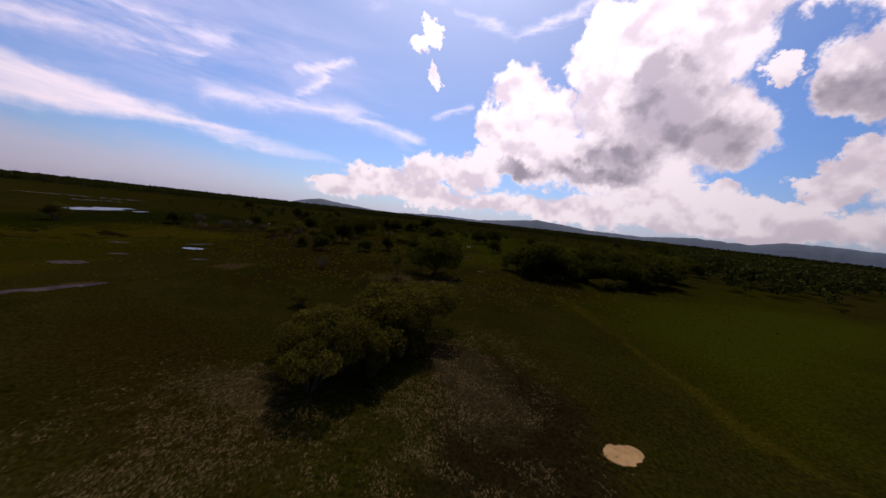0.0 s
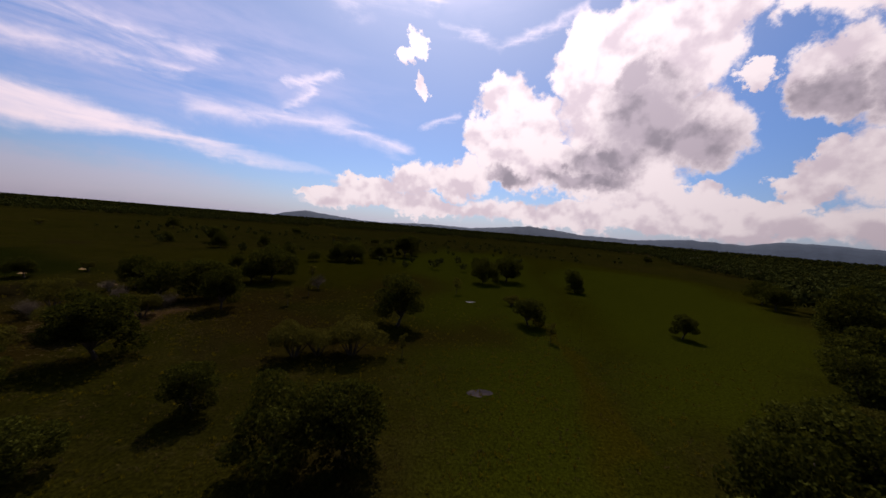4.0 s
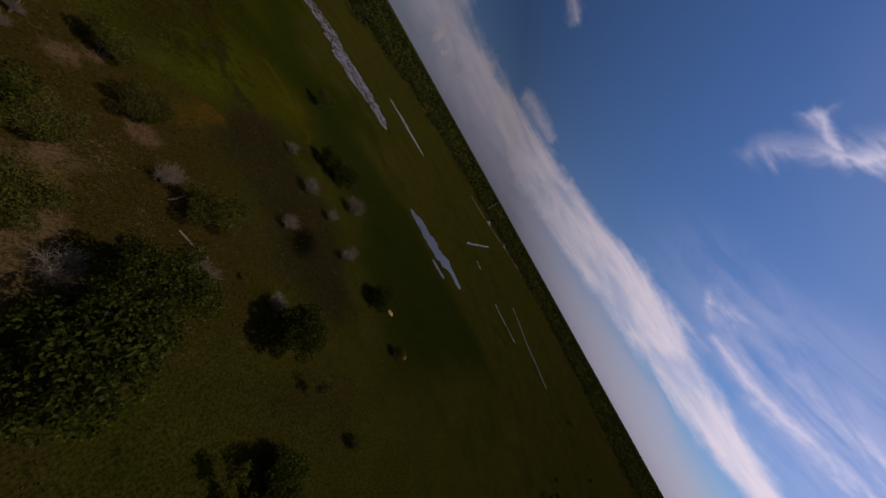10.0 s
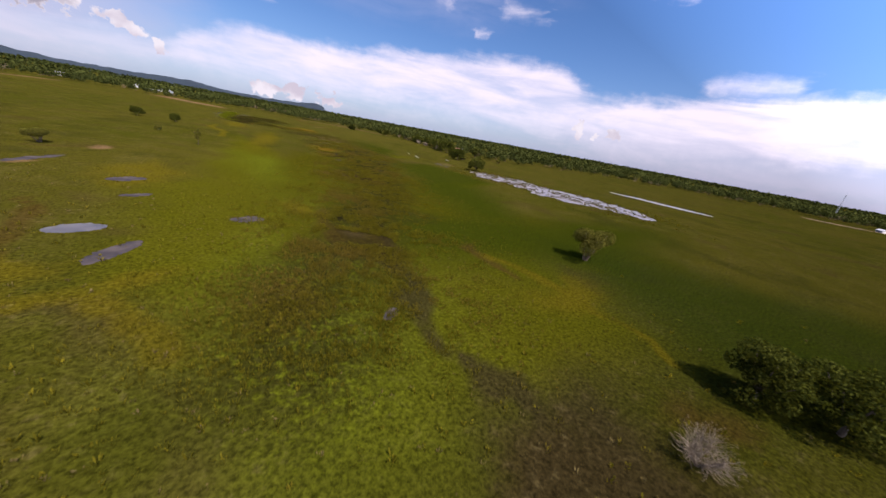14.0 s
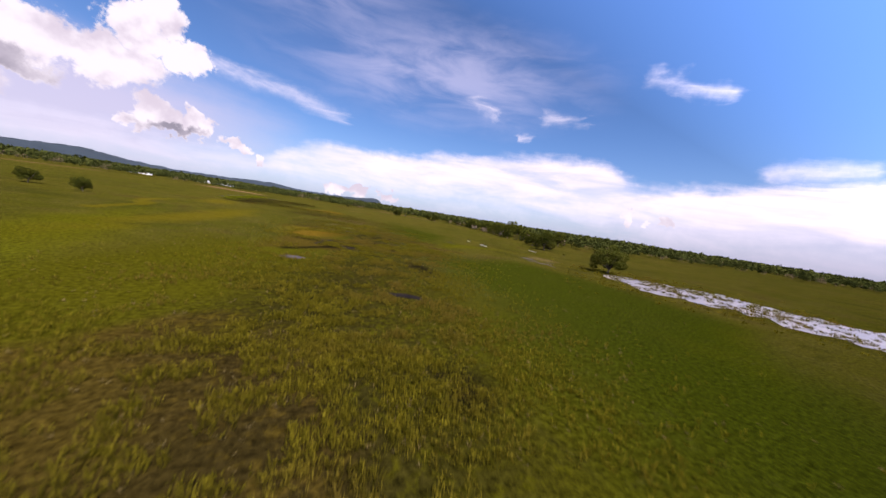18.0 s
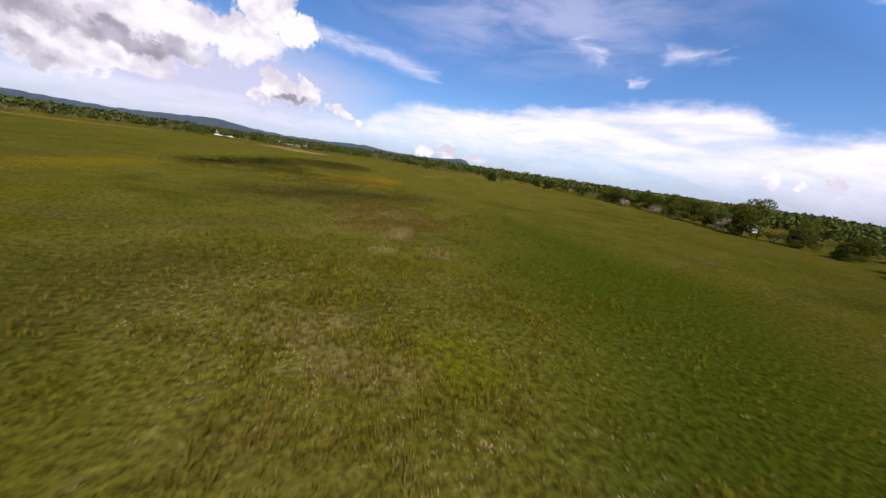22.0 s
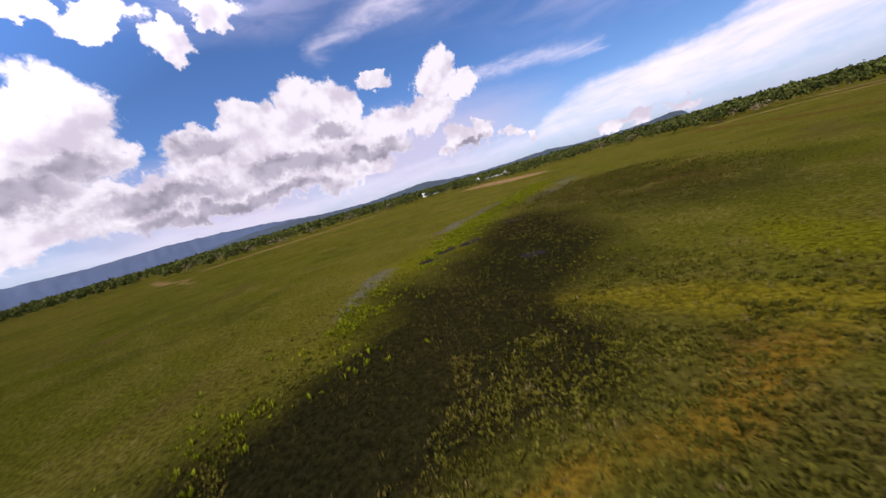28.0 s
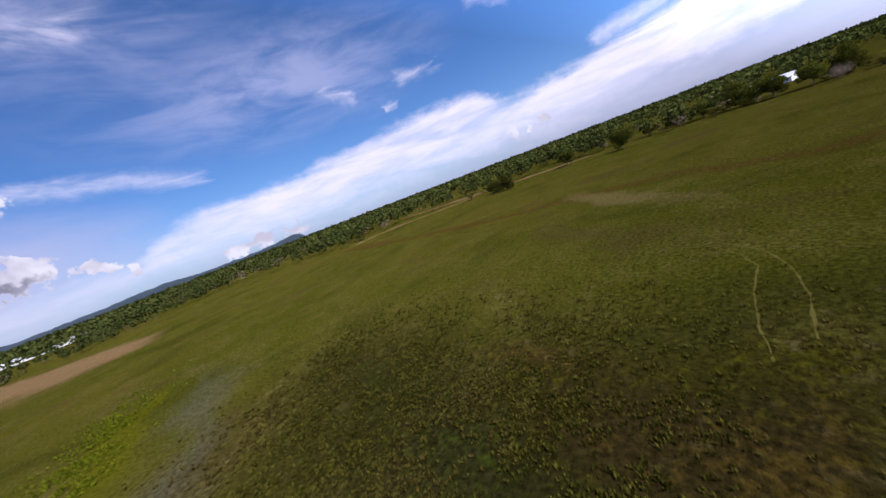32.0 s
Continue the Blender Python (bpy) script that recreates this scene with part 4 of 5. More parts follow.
def ground():
    """One flat sheet to the horizon, with a fine grid where the camera flies and the patches written on its points."""
    def lines(low, near, far, high):
        grow = [8, 20, 40, 80, 150, 280, 560, 1100, 2200, 4600]
        inner = list(np.arange(low, near, 4.0)) + list(np.arange(near, far, 1.5)) + list(np.arange(far, high + 0.1, 4.0))
        return np.array([low - g for g in reversed(grow)] + inner + [high + g for g in grow])

    xs, ys = lines(-390, -235, 70, 170), lines(-500, -262, 218, 330)
    gx, gy = np.meshgrid(xs, ys)
    nx, ny = len(xs), len(ys)
    verts = np.stack([gx, gy, 0 * gx], -1).reshape(-1, 3).astype(np.float32)
    k = (np.arange(ny - 1)[:, None] * nx + np.arange(nx - 1)[None]).ravel()
    quads = np.stack([k, k + 1, k + nx + 1, k + nx], 1).astype(np.int32)
    me = bpy.data.meshes.new("ground")
    me.vertices.add(len(verts)), me.loops.add(quads.size), me.polygons.add(len(quads))
    me.vertices.foreach_set("co", verts.ravel())
    me.loops.foreach_set("vertex_index", quads.ravel())
    me.polygons.foreach_set("loop_start", np.arange(0, quads.size, 4, dtype=np.int32))
    x, y = verts[:, 0].astype(float), verts[:, 1].astype(float)
    wx = x + sum(hills_of_chance(x, y, sc, i + 1) * amp for i, (sc, amp) in enumerate(((30, 4.5), (9, 2.0), (3.4, 1.0))))
    wy = y + sum(hills_of_chance(x, y, sc, i + 5) * amp for i, (sc, amp) in enumerate(((30, 4.5), (9, 2.0), (3.4, 1.0))))
    for name, rows, *_ in GROUND_ZONES + [("dark_gaps", [])]:
        best = np.zeros(len(verts))
        for px, py, a, b, turn in rows:
            c, s = math.cos(radians(turn)), math.sin(radians(turn))
            u, v = wx - px, wy - py
            a, b = max(a, 1.6), max(b, 1.6)
            best = np.maximum(best, 2.0 - np.hypot((u * c + v * s) / a, (v * c - u * s) / b))
        for kind, corners, half in AREAS:
            if kind != name:
                continue
            far, inside = edge_distance(wx, wy, corners, half == 0)
            if half:
                best = np.maximum(best, 2.0 - far / max(half, 1.2))
            else:
                span = max(max(p[0] for p in corners) - min(p[0] for p in corners), max(p[1] for p in corners) - min(p[1] for p in corners))
                best = np.maximum(best, 1 + np.clip(np.where(inside, far, -far) / min(14.0, max(2.5, span / 7)), -1, 1))
        me.attributes.new(name, "FLOAT", "POINT").data.foreach_set("value", best.astype(np.float32))
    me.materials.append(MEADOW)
    me.update()
    return tagged(new("ground", me), "flat wet meadow of green and dry grass with muddy patches", "ground", kind="structure")


ground()


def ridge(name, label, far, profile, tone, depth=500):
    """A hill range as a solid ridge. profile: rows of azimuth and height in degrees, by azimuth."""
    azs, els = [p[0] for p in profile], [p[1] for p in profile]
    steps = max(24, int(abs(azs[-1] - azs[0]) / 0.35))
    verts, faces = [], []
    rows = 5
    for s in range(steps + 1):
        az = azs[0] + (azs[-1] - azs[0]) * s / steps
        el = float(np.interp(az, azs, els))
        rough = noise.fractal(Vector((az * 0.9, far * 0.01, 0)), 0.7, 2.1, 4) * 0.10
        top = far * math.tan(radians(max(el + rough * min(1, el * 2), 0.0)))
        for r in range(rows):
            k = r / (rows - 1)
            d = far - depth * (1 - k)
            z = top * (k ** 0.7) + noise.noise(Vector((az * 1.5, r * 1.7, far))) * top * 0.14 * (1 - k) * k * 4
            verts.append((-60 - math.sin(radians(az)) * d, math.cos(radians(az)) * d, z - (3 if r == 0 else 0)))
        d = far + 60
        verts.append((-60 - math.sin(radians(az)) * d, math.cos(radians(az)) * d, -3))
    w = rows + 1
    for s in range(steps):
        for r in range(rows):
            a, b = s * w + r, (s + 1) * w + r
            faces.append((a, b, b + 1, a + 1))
    # distance haze is put into the slopes as a bluish base colour
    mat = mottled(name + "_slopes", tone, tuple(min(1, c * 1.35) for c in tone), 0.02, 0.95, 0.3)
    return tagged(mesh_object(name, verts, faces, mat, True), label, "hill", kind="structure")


ridge("backdrop_1", "distant wooded hills, haze painted in as blue-green", 4100,
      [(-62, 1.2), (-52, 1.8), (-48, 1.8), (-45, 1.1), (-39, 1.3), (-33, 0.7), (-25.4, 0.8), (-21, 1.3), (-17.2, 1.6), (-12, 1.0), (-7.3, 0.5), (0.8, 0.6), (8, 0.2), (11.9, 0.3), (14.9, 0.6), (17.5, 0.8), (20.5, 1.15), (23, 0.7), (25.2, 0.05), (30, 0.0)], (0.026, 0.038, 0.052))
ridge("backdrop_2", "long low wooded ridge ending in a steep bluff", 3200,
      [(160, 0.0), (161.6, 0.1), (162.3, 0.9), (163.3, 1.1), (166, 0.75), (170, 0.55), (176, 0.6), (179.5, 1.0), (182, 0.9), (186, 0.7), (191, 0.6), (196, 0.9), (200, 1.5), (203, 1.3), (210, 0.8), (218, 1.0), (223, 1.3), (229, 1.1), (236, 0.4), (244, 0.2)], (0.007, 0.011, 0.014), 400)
ridge("backdrop_3", "high mountains on the horizon, blue put in for haze", 4600,
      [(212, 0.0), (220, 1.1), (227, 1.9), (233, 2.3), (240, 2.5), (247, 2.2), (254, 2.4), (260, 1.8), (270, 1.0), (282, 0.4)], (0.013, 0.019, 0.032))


def sheet(name, label, category, mat, x, y, half_long, half_wide, turn, height, seed, ragged=0.3):
    """A flat sheet with a ragged shore, lying a little proud of the ground: a strip between two wandering edges."""
    steps = int(min(260, 24 + half_long * 7))
    c, s = math.cos(radians(turn)), math.sin(radians(turn))
    verts, faces = [], []
    for k in range(steps + 1):
        u = -half_long * math.cos(math.pi * k / steps)
        full = half_wide * math.sqrt(max(0.0, 1 - (u / half_long) ** 2))
        drift = noise.noise(Vector((u / half_wide * 0.35, seed * 3.1, 5))) * half_wide * ragged * 0.9
        for side in (1, -1):
            lumps = sum(noise.noise(Vector((u / half_wide * f + seed * 7, side * 9.0, seed))) * w for f, w in ((0.7, 0.9), (2.3, 0.6), (6.5, 0.35)))
            v = drift * (full / half_wide) + side * full * max(0.05, 1 + ragged * lumps)
            verts.append((u * c - v * s, u * s + v * c, 0))
    for k in range(steps):
        faces.append((2 * k, 2 * k + 1, 2 * k + 3, 2 * k + 2))
    ob = mesh_object(name, verts, faces, mat)
    ob.location = (x, y, height)
    return tagged(ob, label, category, kind="structure")


POND = "shallow pond of grey water in the grass"
PUDDLE = "small rain puddle in the wet grass"
for i, (x, y, a, b, turn) in enumerate([(-238, 55, 52, 18, 100), (-211, 197, 27, 8, 105), (-196, 207, 6, 2.2, 95)]):
    sheet("pond", POND, "pond", WATER if i else WATER_PALE, x, y, a, b, turn, 0.020, i, 0.75)
sheet("pond", "narrow silty pool under a low bank", "pond", WATER_PALE, -335, 74, 31, 6, 100, 0.020, 9, 0.5)
for i, (x, y, a, b, turn) in enumerate([(-77.4, 66, 3.2, 2, 20), (-75.7, 97, 3, 1.8, 10), (-80.6, 106.4, 4, 1.3, 60), (-95.7, 94.5, 2.6, 1.6, 0), (-105.7, 130.2, 1.5, 0.7, 35), (-61, 49, 7, 1.2, 60), (-80, 79, 2.4, 1, 20), (-62.7, 82.6, 2.2, 0.8, 20), (13.9, 155.4, 2.2, 1.0, 10), (19.6, 218.0, 1.8, 0.6, 10), (15.7, 113.5, 1.4, 0.9, 0), (-218, -47.5, 4.5, 1.0, 75), (-219.4, -61.8, 2.4, 0.6, 70), (-245.3, -46.2, 4, 1.0, 70), (-216.2, -17.3, 2.9, 1.1, 93), (-214.4, -7.9, 2.6, 1.0, 146), (-219.7, -10.8, 1.2, 0.6, 100), (-213.6, -4.0, 1.1, 0.6, 120), (-215.2, -12.4, 1.2, 0.6, 80)]):
    sheet("puddle", PUDDLE, "puddle", WATER_DIM if i in (0, 2, 3, 4, 5, 6, 7, 8, 10) or i > 13 else WATER, x, y, a, b, turn, 0.016, 20 + i, 0.6)
# the last four are wallow pools, added where the animals are left out
for i, (x, y, a, b, turn) in enumerate([(-148.9, -16.2, 2.2, 1.2, 30), (-152.4, -7.0, 1.9, 1.4, 20), (-147.0, -11.3, 2.4, 0.7, 58), (-152.5, 29.5, 2.2, 0.9, 150), (-171.8, -24.7, 1.5, 0.9, 0), (-199.2, -44.5, 2.2, 0.9, 120), (-198.1, -39.7, 1.3, 0.6, 120), (-128.4, -191.6, 1.5, 1.0, 0), (-117.3, -205.1, 2.4, 1.2, 60), (-113.9, -202.3, 2.0, 1.0, 60), (-112.6, -197.5, 1.6, 0.9, 30), (-123.1, -217.1, 1.8, 1.0, 0)]):
    sheet("pool", "dark peaty pool among marsh plants", "pool", WATER_DARK, x, y, a, b, turn, 0.016, 50 + i, 0.6)
sheet("pool", "brown silty pool in trampled grass", "pool", WATER_DIM, -140.6, 8.4, 2.0, 1.35, 160, 0.016, 64, 0.3)
sheet("mud_patch", "bare patch of tan dried mud", "mud", MUD, 17.2, 24.7, 1.9, 1.2, 20, 0.012, 80, 0.28)


def ribbon(name, label, category, mat, points, half, height, seed):
    """A narrow strip with frayed edges and a broken middle along a line of the plan."""
    pts = [Vector((x, y, 0)) for x, y in points]
    verts, faces = [], []
    run = 0.0
    for p, q in zip(pts, pts[1:]):
        d = (q - p).length
        steps = max(2, int(d / (half * 1.6)))
        way = (q - p) / d
        side = Vector((-way.y, way.x, 0))
        for k in range(steps + (q is pts[-1])):
            at = p + way * d * k / steps
            s = (run + d * k / steps) / max(half, 0.2)
            wob = noise.noise(Vector((s * 0.11, seed, 0))) * half * 1.3
            w = half * max(0.06, 0.75 + 0.9 * noise.fractal(Vector((s * 0.3, seed, 3)), 0.6, 2.1, 3))
            verts += [at + side * (wob + w), at + side * (wob - w)]
        run += d
    for k in range(len(verts) // 2 - 1):
        faces.append((2 * k, 2 * k + 1, 2 * k + 3, 2 * k + 2))
    ob = mesh_object(name, verts, faces, mat)
    ob.location.z = height
    return tagged(ob, label, category, kind="structure")


TRACK = "faint wheel track pressed into the grass"
for i, line in enumerate([
        [(-176.1, -235), (-175.9, -231.2), (-173.4, -228.9), (-170.9, -227.7), (-166.2, -227.7), (-161.8, -227.2), (-158.6, -226.5)],
        [(-176.6, -230.8), (-174.4, -227.6), (-170.7, -225.9), (-166.3, -225.1), (-161.1, -224.9)],
        [(-166.2, -278.3), (-162.9, -278.2), (-159.5, -270.7), (-159.8, -263.6)],
        [(-168.8, -101.7), (-163.6, -85.4), (-162.1, -76.1), (-161.2, -69.3)], [(-166.9, -102.2), (-161.8, -84.7), (-160.2, -74.8), (-159.6, -68.1)],
        [(-151.5, -156.2), (-156, -143.3), (-159.3, -136), (-162.3, -130.6)], [(-199, -236), (-191.8, -171.7), (-186.2, -146.9)],
        [(-152.9, -128.7), (-156.4, -125.5), (-158.8, -123.6)], [(-174, -111.3), (-178.1, -124.4), (-186.1, -156.4)]]):
    ribbon("wheel_track", TRACK, "track", TRODDEN, line, 0.085, 0.010, i * 3.7)
for i, line in enumerate([[(-295.4, 254.5), (-291, 271.7), (-288.9, 287.9)], [(-382.3, 282.6), (-346, 308.2), (-316.9, 343.6)], [(-317.7, 198.9), (-460, 214)], [(-318.6, 216.5), (-314.5, 225.6)]]):
    ribbon("ditch", "narrow water-filled ditch in the meadow", "ditch", WATER_PALE, line, 0.9, 0.016, 40 + i * 2.3)
ribbon("earth_road", "bare orange earth road along the edge of the woods", "road", EARTH, [(-620, 120), (-649, 174), (-707, 219), (-752, 262), (-800, 330)], 5.0, 0.03, 90)

# ---- trees ----
def tube(bm, points, radii, sides=6):
    """A tapered limb through the points."""
    rings = []
    for i, p in enumerate(points):
        ahead = (points[min(i + 1, len(points) - 1)] - points[max(i - 1, 0)]).normalized()
        side = ahead.orthogonal().normalized()
        other = ahead.cross(side)
        rings.append([bm.verts.new(p + (side * math.cos(2 * math.pi * k / sides) + other * math.sin(2 * math.pi * k / sides)) * radii[i]) for k in range(sides)])
    for a, b in zip(rings, rings[1:]):
        for k in range(sides):
            bm.faces.new((a[k], a[(k + 1) % sides], b[(k + 1) % sides], b[k]))


def leaf_cloud(rng, blobs, count, size, droop=0.3):
    """Many small folded leaves on the shells of some lumps, as arrays."""
    blobs = np.array(blobs)
    pick = rng.choice(len(blobs), count, p=blobs[:, 3] ** 2 / (blobs[:, 3] ** 2).sum())
    way = rng.normal(size=(count, 3))
    way /= np.linalg.norm(way, axis=1)[:, None]
    r = blobs[pick, 3] * (0.55 + 0.5 * rng.random(count) ** 0.6)
    mid = blobs[pick, :3] + way * r[:, None] * [1, 1, 0.75]
    u = rng.normal(size=(count, 3))
    u[:, 2] -= droop
    u /= np.linalg.norm(u, axis=1)[:, None]
    v = np.cross(u, way + rng.normal(size=(count, 3)) * 0.6)
    v /= np.linalg.norm(v, axis=1)[:, None] + 1e-6
    s = size * (0.6 + 0.9 * rng.random(count))[:, None]
    corners = np.stack([mid - u * s, mid + v * s * 0.55, mid + u * s, mid - v * s * 0.55], 1)
    return corners.reshape(-1, 3)


def quads_object(name, corners, mat):
    count = len(corners) // 4
    me = bpy.data.meshes.new(name)
    me.vertices.add(count * 4), me.loops.add(count * 4), me.polygons.add(count)
    me.vertices.foreach_set("co", corners.astype(np.float32).ravel())
    me.loops.foreach_set("vertex_index", np.arange(count * 4, dtype=np.int32))
    me.polygons.foreach_set("loop_start", np.arange(0, count * 4, 4, dtype=np.int32))
    me.materials.append(mat)
    me.update()
    me.validate()
    return new(name, me)


def tree_model(kind, seed):
    """One tree, 1 high, with its root at the origin. The crown is leaves on limbs."""
    rng = np.random.default_rng(seed)
    bm, limbs, fine = bmesh.new(), [], bmesh.new()
    blobs = []

    def limb(points, radii, sides):
        limbs.append(bmesh.new())
        tube(limbs[-1], points, radii, sides)

    lean = Vector((rng.normal() * 0.05, rng.normal() * 0.05, 0))
    if kind == "tree":
        fork = 0.14 + 0.08 * rng.random()
        tube(bm, [Vector((0, 0, -0.02)), lean * 0.5 + Vector((0, 0, fork * 0.6)), lean + Vector((0, 0, fork))], [0.034, 0.026, 0.022], 7)
        for k in range(8):
            a = 2 * math.pi * (k + rng.random() * 0.6) / 8
            out, up = 0.16 + 0.24 * rng.random(), 0.40 + 0.42 * rng.random()
            end = Vector((math.cos(a) * out, math.sin(a) * out, up))
            start = lean + Vector((0, 0, fork))
            limb([start, start.lerp(end, 0.5) + Vector((math.cos(a), math.sin(a), 0)) * 0.05, end], [0.018, 0.011, 0.004], 5)
            blobs.append((end.x, end.y, end.z, 0.14 + 0.09 * rng.random()))
            blobs.append((end.x * 1.25 + rng.normal() * 0.05, end.y * 1.25 + rng.normal() * 0.05, end.z - 0.26, 0.13 + 0.09 * rng.random()))
        blobs.append((lean.x, lean.y, 0.80, 0.19))
        blobs.append((lean.x, lean.y, 0.50, 0.26))
        count, size = 9500, 0.0185
    elif kind == "bush":
        for k in range(9):
            a = 2 * math.pi * (k + rng.random()) / 9
            out, up = 0.25 + 0.35 * rng.random(), 0.45 + 0.35 * rng.random()
            end = Vector((math.cos(a) * out, math.sin(a) * out, up))
            limb([Vector((math.cos(a) * 0.05, math.sin(a) * 0.05, -0.02)), end * 0.55 + Vector((0, 0, 0.02)), end], [0.02, 0.013, 0.005], 5)
            blobs.append((end.x, end.y, end.z * 0.92, 0.18 + 0.1 * rng.random()))
        blobs.append((0, 0, 0.62, 0.32))
        count, size = 8500, 0.0185
    elif kind == "sapling":
        tip = lean + Vector((0, 0, 0.9))
        tube(bm, [Vector((0, 0, -0.02)), lean * 0.4 + Vector((0, 0, 0.45)), tip], [0.018, 0.012, 0.004], 5)
        for k in range(7):
            a, z = 2.4 * k + rng.random(), 0.38 + 0.08 * k
            end = Vector((math.cos(a), math.sin(a), 0)) * (0.10 + 0.14 * rng.random()) + Vector((0, 0, z + 0.08))
            limb([Vector((lean.x * z, lean.y * z, z)), end], [0.007, 0.003], 4)
            blobs.append((end.x, end.y, end.z, 0.09 + 0.06 * rng.random()))
            blobs.append((end.x * 0.4, end.y * 0.4, end.z, 0.09))
        count, size = 900, 0.024
    else:                               # bare shrub of bleached twigs
        twigs = []
        for k in range(8):
            a = 2 * math.pi * (k + rng.random()) / 8
            out, up = 0.25 + 0.3 * rng.random(), 0.5 + 0.35 * rng.random()
            end = Vector((math.cos(a) * out, math.sin(a) * out, up))
            limb([Vector((0, 0, -0.02)), end * 0.35 + Vector((rng.normal() * 0.03, rng.normal() * 0.03, 0.06)), end * 0.72], [0.016, 0.010, 0.004], 5)
            for q in range(52):
                root = end * (0.3 + 0.42 * rng.random())
                out = Vector((rng.normal(), rng.normal(), rng.normal() * 0.8 + 0.25)).normalized() * (0.26 + 0.20 * rng.random())
                tip = end * 0.62 + Vector((0, 0, 0.06)) + out * 0.85
                bend = root.lerp(tip, 0.55) + Vector((rng.normal(), rng.normal(), rng.normal())) * 0.04
                tube(fine, [root, bend, tip], [0.0042, 0.003, 0.0012], 3)
                blobs.append((tip.x, tip.y, tip.z, 0.05))
        count, size = 800, 0.012
    names = {"tree": ("tree", LEAF, BARK), "bush": ("bush", LEAF_OLIVE, BARK), "sapling": ("sapling", LEAF_OLIVE, BARK), "bare": ("bare_shrub", LEAF_PALE, DEAD)}
    name, leaf, bark = names[kind]
    thing = new(name)
    if len(bm.verts):
        part("trunk", bm, bark, thing)
    for bough in limbs:
        part("limb" if kind == "tree" else "stem", bough, bark, thing)
    if len(fine.verts):
        tagged(part("twig_mass", fine, bark, thing), kind="stuff")
    crown = quads_object("crown" if kind != "bare" else "dead_leaves", leaf_cloud(rng, blobs, count, size), leaf)
    crown.parent = thing
    tagged(crown, kind="stuff")
    return thing


TREE_LABELS = {
    "tree": ("broad-leaved savanna tree with a dark green crown", "tree", "scattered savanna trees"),
    "bush": ("rounded olive-green bush on bare sandy soil", "bush", "bushes in the meadow"),
    "sapling": ("slender young tree with a thin crown", "tree", "young trees in the meadow"),
    "bare": ("leafless shrub of pale bleached twigs", "shrub", "bare shrubs in the meadow"),
}
MODELS = {kind: [tree_model(kind, 40 + 10 * k + len(kind)) for k in range(n)] for kind, n in (("tree", 5), ("bush", 4), ("sapling", 3), ("bare", 4))}
for kind, models in MODELS.items():
    for model in models:
        tagged(model, *TREE_LABELS[kind])


def plant(kind, rows, wide=0.95):
    """Stand trees of a kind at rows of x, y and height."""
    rng = random.Random(len(rows) * 7 + len(kind))
    size = {"tree": 1.04, "bush": 0.78, "sapling": 0.95, "bare": 0.78}[kind]
    for x, y, high in rows:
        high = high * size
        model = rng.choice(MODELS[kind])
        spread = wide * rng.uniform(0.85, 1.2)
        m = Matrix.LocRotScale((x, y, 0), Euler((0, 0, rng.uniform(0, 6.28))), (high * spread, high * spread, high))
        copy_thing(model, m)


plant("tree", [
    (-233.5, 1.0, 9.5), (-0.5, 97.7, 12.2), (-46.5, 124.6, 6.0), (-31.7, 134.2, 6.3), (-24.1, 145.8, 6.8), (-9.7, 138.0, 9.3),
    (-2.9, 138.5, 9.3), (-2.8, 185.5, 13.4), (33.3, 194.0, 8.0), (73.2, 253.0, 11.0), (77.0, 192.2, 6.8), (-80.2, 247.0, 6.6), (-160.5, 352.0, 10.8), (174.0, 261.0, 12.0),
    (-61.7, 383.3, 9.0), (-58.0, 452.0, 8.0), (-44.9, 452.2, 8.0),
    (36.7, 131.6, 11.2), (36.9, 115.4, 13.4), (41.5, 113.0, 13.9), (56.1, 122.9, 13.4), (68.0, 127.4, 14.1), (69.5, 120.5, 12.7),
    (78.7, 121.1, 11.6), (139.3, 203.0, 17.9), 
    (-51.5, 145.1, 7.5),
])
plant("tree", [
    (-48.8, 158.3, 10.8), (-49.1, 189.1, 10.9), (-61.9, 250.2, 10.0), (-137.3, 322.0, 10.7), (-42.7, 301.0, 12.4), (-12.9, 368.8, 15.7), (-30.6, 350.9, 10.6),
    (-72.3, 221.3, 7.3), (-60.4, 222.5, 8.0), (279.7, 502.0, 9.3), (34.2, 301.1, 8.8), (164.3, 245.6, 11.9),
    (159.4, 204.8, 11.8), (147.5, 178.0, 9.3), (-15.8, 347.3, 17.5), (-33.2, 331.4, 10.7), (-45.0, 309.1, 13.5), (-51.6, 297.1, 12.1), (-62.7, 290.9, 6.6),
    (-55.9, 228.0, 14.6), (-67.1, 253.6, 10.0), (-70.0, 269.9, 11.0), (-58.8, 198.3, 11.3), (30.5, 258.2, 13.3), (43.7, 268.2, 14.6), (-155.7, 345.0, 12.8),
    (-279.9, 461.9, 12.3), (-179.0, 332.4, 7.2),
])
plant("tree", [
    (-123.7, 352.4, 9.1), (-171.9, 518.1, 10.9), (-67.0, 192.4, 11.2), (-84.5, 204.0, 10.4), (-120.0, 206.5, 6.6),
    (-56.0, 129.2, 4.8), (-59.2, 167.1, 8.8), (-133.0, 158.0, 6.6), (-136.2, 163.8, 7.4), (-265.8, -58.8, 10.7),
    (-288.5, -88.0, 7.4), (-276.5, -67.3, 5.7), (-65.0, -92.7, 4.9), (-81.6, -82.8, 4.8),
])
